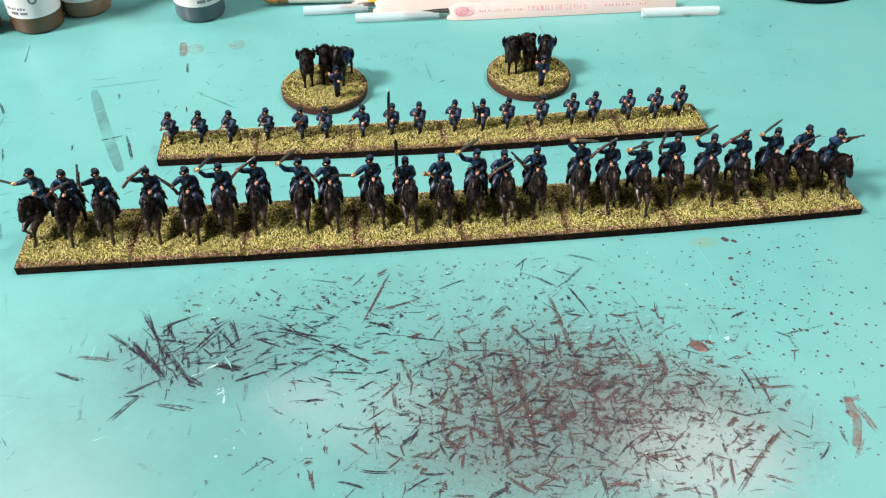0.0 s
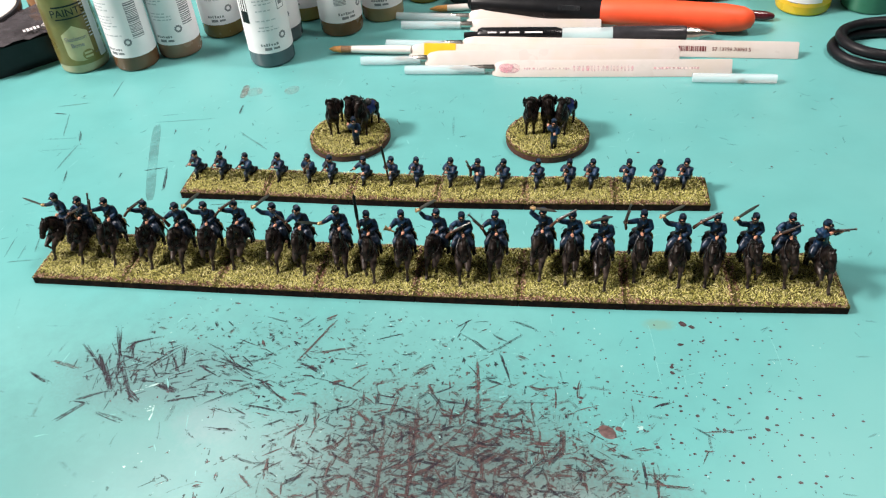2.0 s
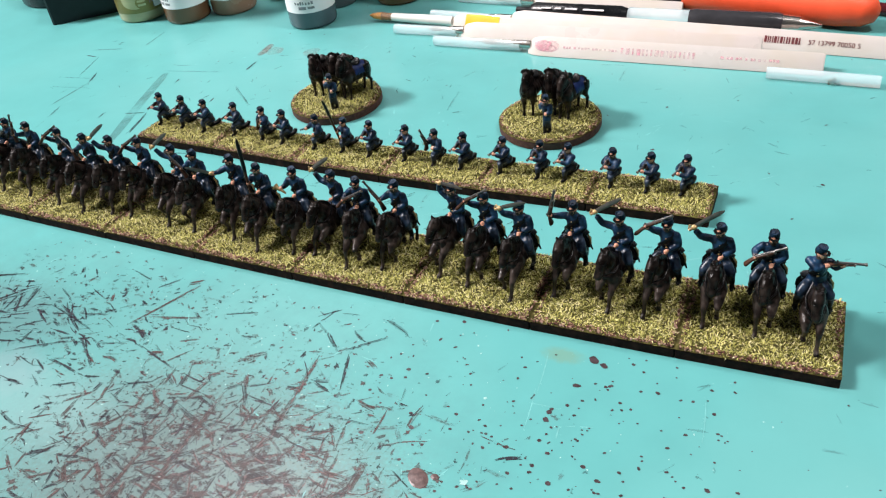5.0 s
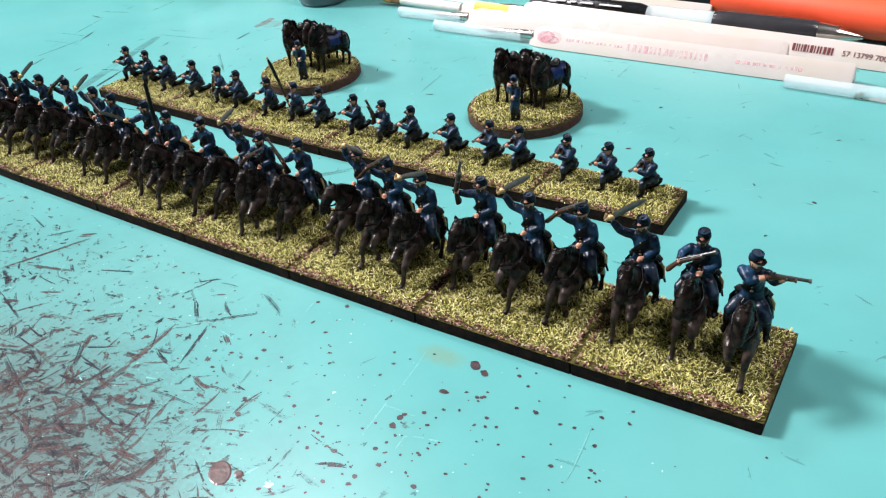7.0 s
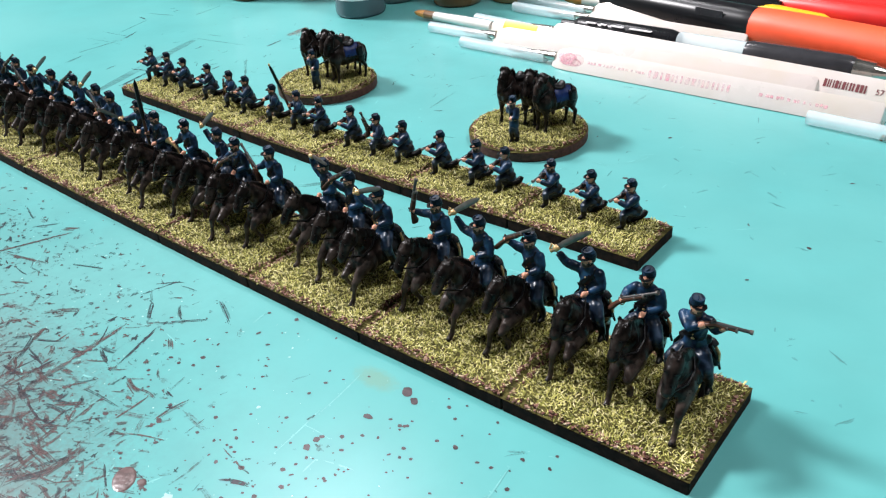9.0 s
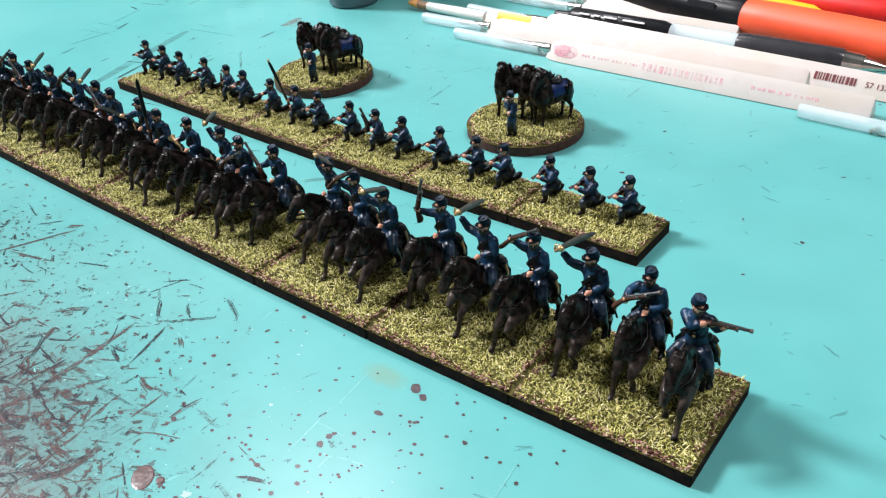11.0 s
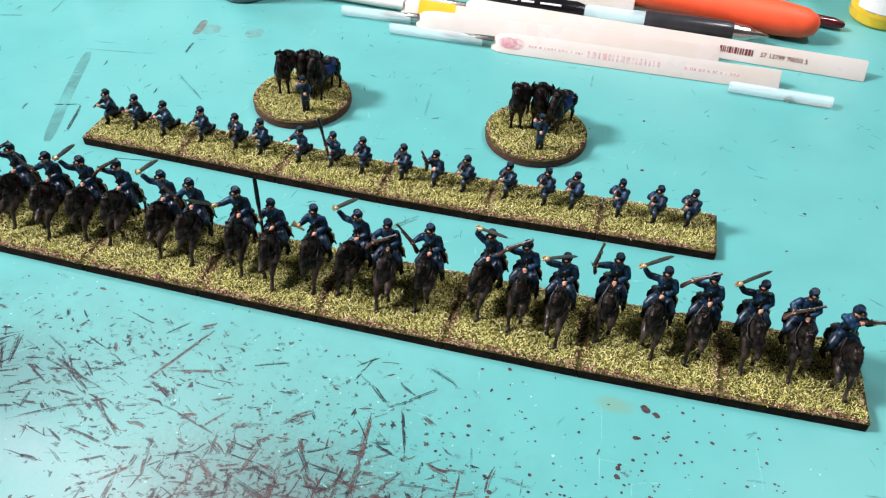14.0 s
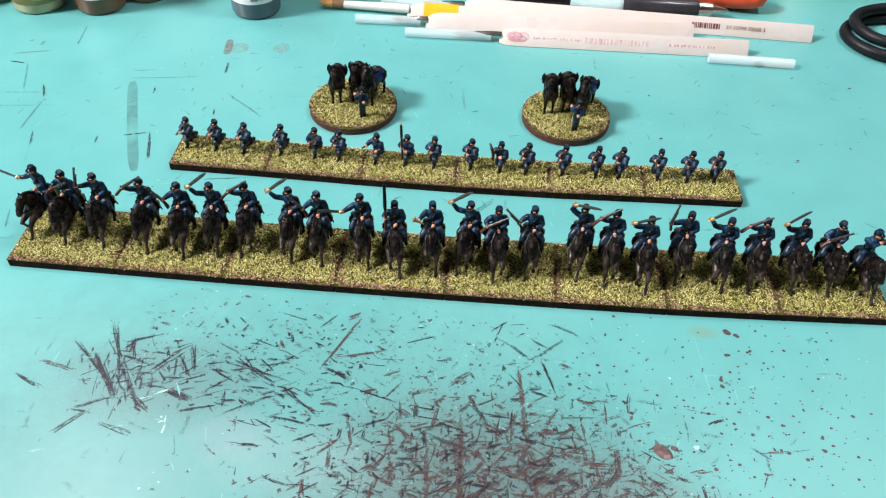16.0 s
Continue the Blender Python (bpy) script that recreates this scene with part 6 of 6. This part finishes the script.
# ---- rubber cable loop ----
loop = thing("rubber_cable", "coiled black rubber cable lying on the bench", "cable", "", 386, 195.5, 0)
for k, (z, rad, ox, oy) in enumerate(((3.0, 29.5, 0, 0), (8.4, 28.0, 1.5, 2.0))):
    mo = Mould()
    n = 56
    pts = [(ox + (rad + 0.6 * math.sin(3 * w + k)) * math.cos(w), oy + 0.72 * rad * math.sin(w), z + 0.25 * math.sin(2 * w)) for w in (2 * math.pi * i / n for i in range(n + 1))]
    mo.tube(pts, 2.9, RUBBER, 10, (0, 0, 1))
    part("coil", mo, loop, smooth=60)

# ---- black tray and tub at the far left ----
tray = thing("black_tray", "black plastic tray with crumpled clear film on top", "tray", "", -117, 165, 0, 42)
mo = Mould()
mo.block((30, 22, 9), (60, 44, 18), BLACK_PLASTIC, 0, 1.2)
part("body", mo, tray, smooth=0)
mo = Mould()
rng = random.Random(5)
nx, ny = 22, 16
verts = [(-1.5 + 63 * i / nx, -1.5 + 47 * j / ny, 18.3 + rng.uniform(0, 1.0) + 1.0 * noise.noise((i * 0.4, j * 0.4, 3))) for j in range(ny + 1) for i in range(nx + 1)]
mo.add(verts, [(j * (nx + 1) + i, j * (nx + 1) + i + 1, (j + 1) * (nx + 1) + i + 1, (j + 1) * (nx + 1) + i) for j in range(ny) for i in range(nx)], GREY_FILM)
part("film", mo, tray, "crumpled grey clear film", 30)
mo = Mould()
for a0 in (90, 210, 330):   # a triangle of three bent bars
    p, q = [(44 + 4.2 * math.cos(radians(a0 + d)), 5.5 + 3.0 * math.sin(radians(a0 + d)), 21.2) for d in (12, 108)]
    mo.tube([p, q], 0.45, PAPER, 6)
for k in range(5):
    mo.block((30 + k * 2.0, 5.0, 21.0), (1.3, 3.2 + (k % 2), 0.3), PAPER, 0)
part("printed_mark", mo, tray, "white printed mark and bars", 0, "stuff")
tub = thing("round_tub", "dark grey round tub with a white top", "tub", "", -154, 217, 0)
mo = Mould()
mo.lathe((0, 0, 0), [(28, 0), (30, 0.8), (31.5, 10), (32.6, 15), (33.2, 19.5), (32.8, 20.6), (31.4, 20.6)], SMOKE, 56)
part("body", mo, tub)
mo = Mould()
mo.lathe((0, 0, 0), [(31.2, 20.2), (30.6, 20.9), (12, 21.1), (0.2, 21.1)], WHITE_PLASTIC, 56)
part("lid", mo, tub, "white lid")
pot = thing("tan_pot", "small tan pot beside the tub", "pot", "", -116, 246, 0)
mo = Mould()
mo.lathe((0, 0, 0), [(10, 0), (11.5, 1), (12, 28), (11, 29)], TAN, 32)
part("body", mo, pot)
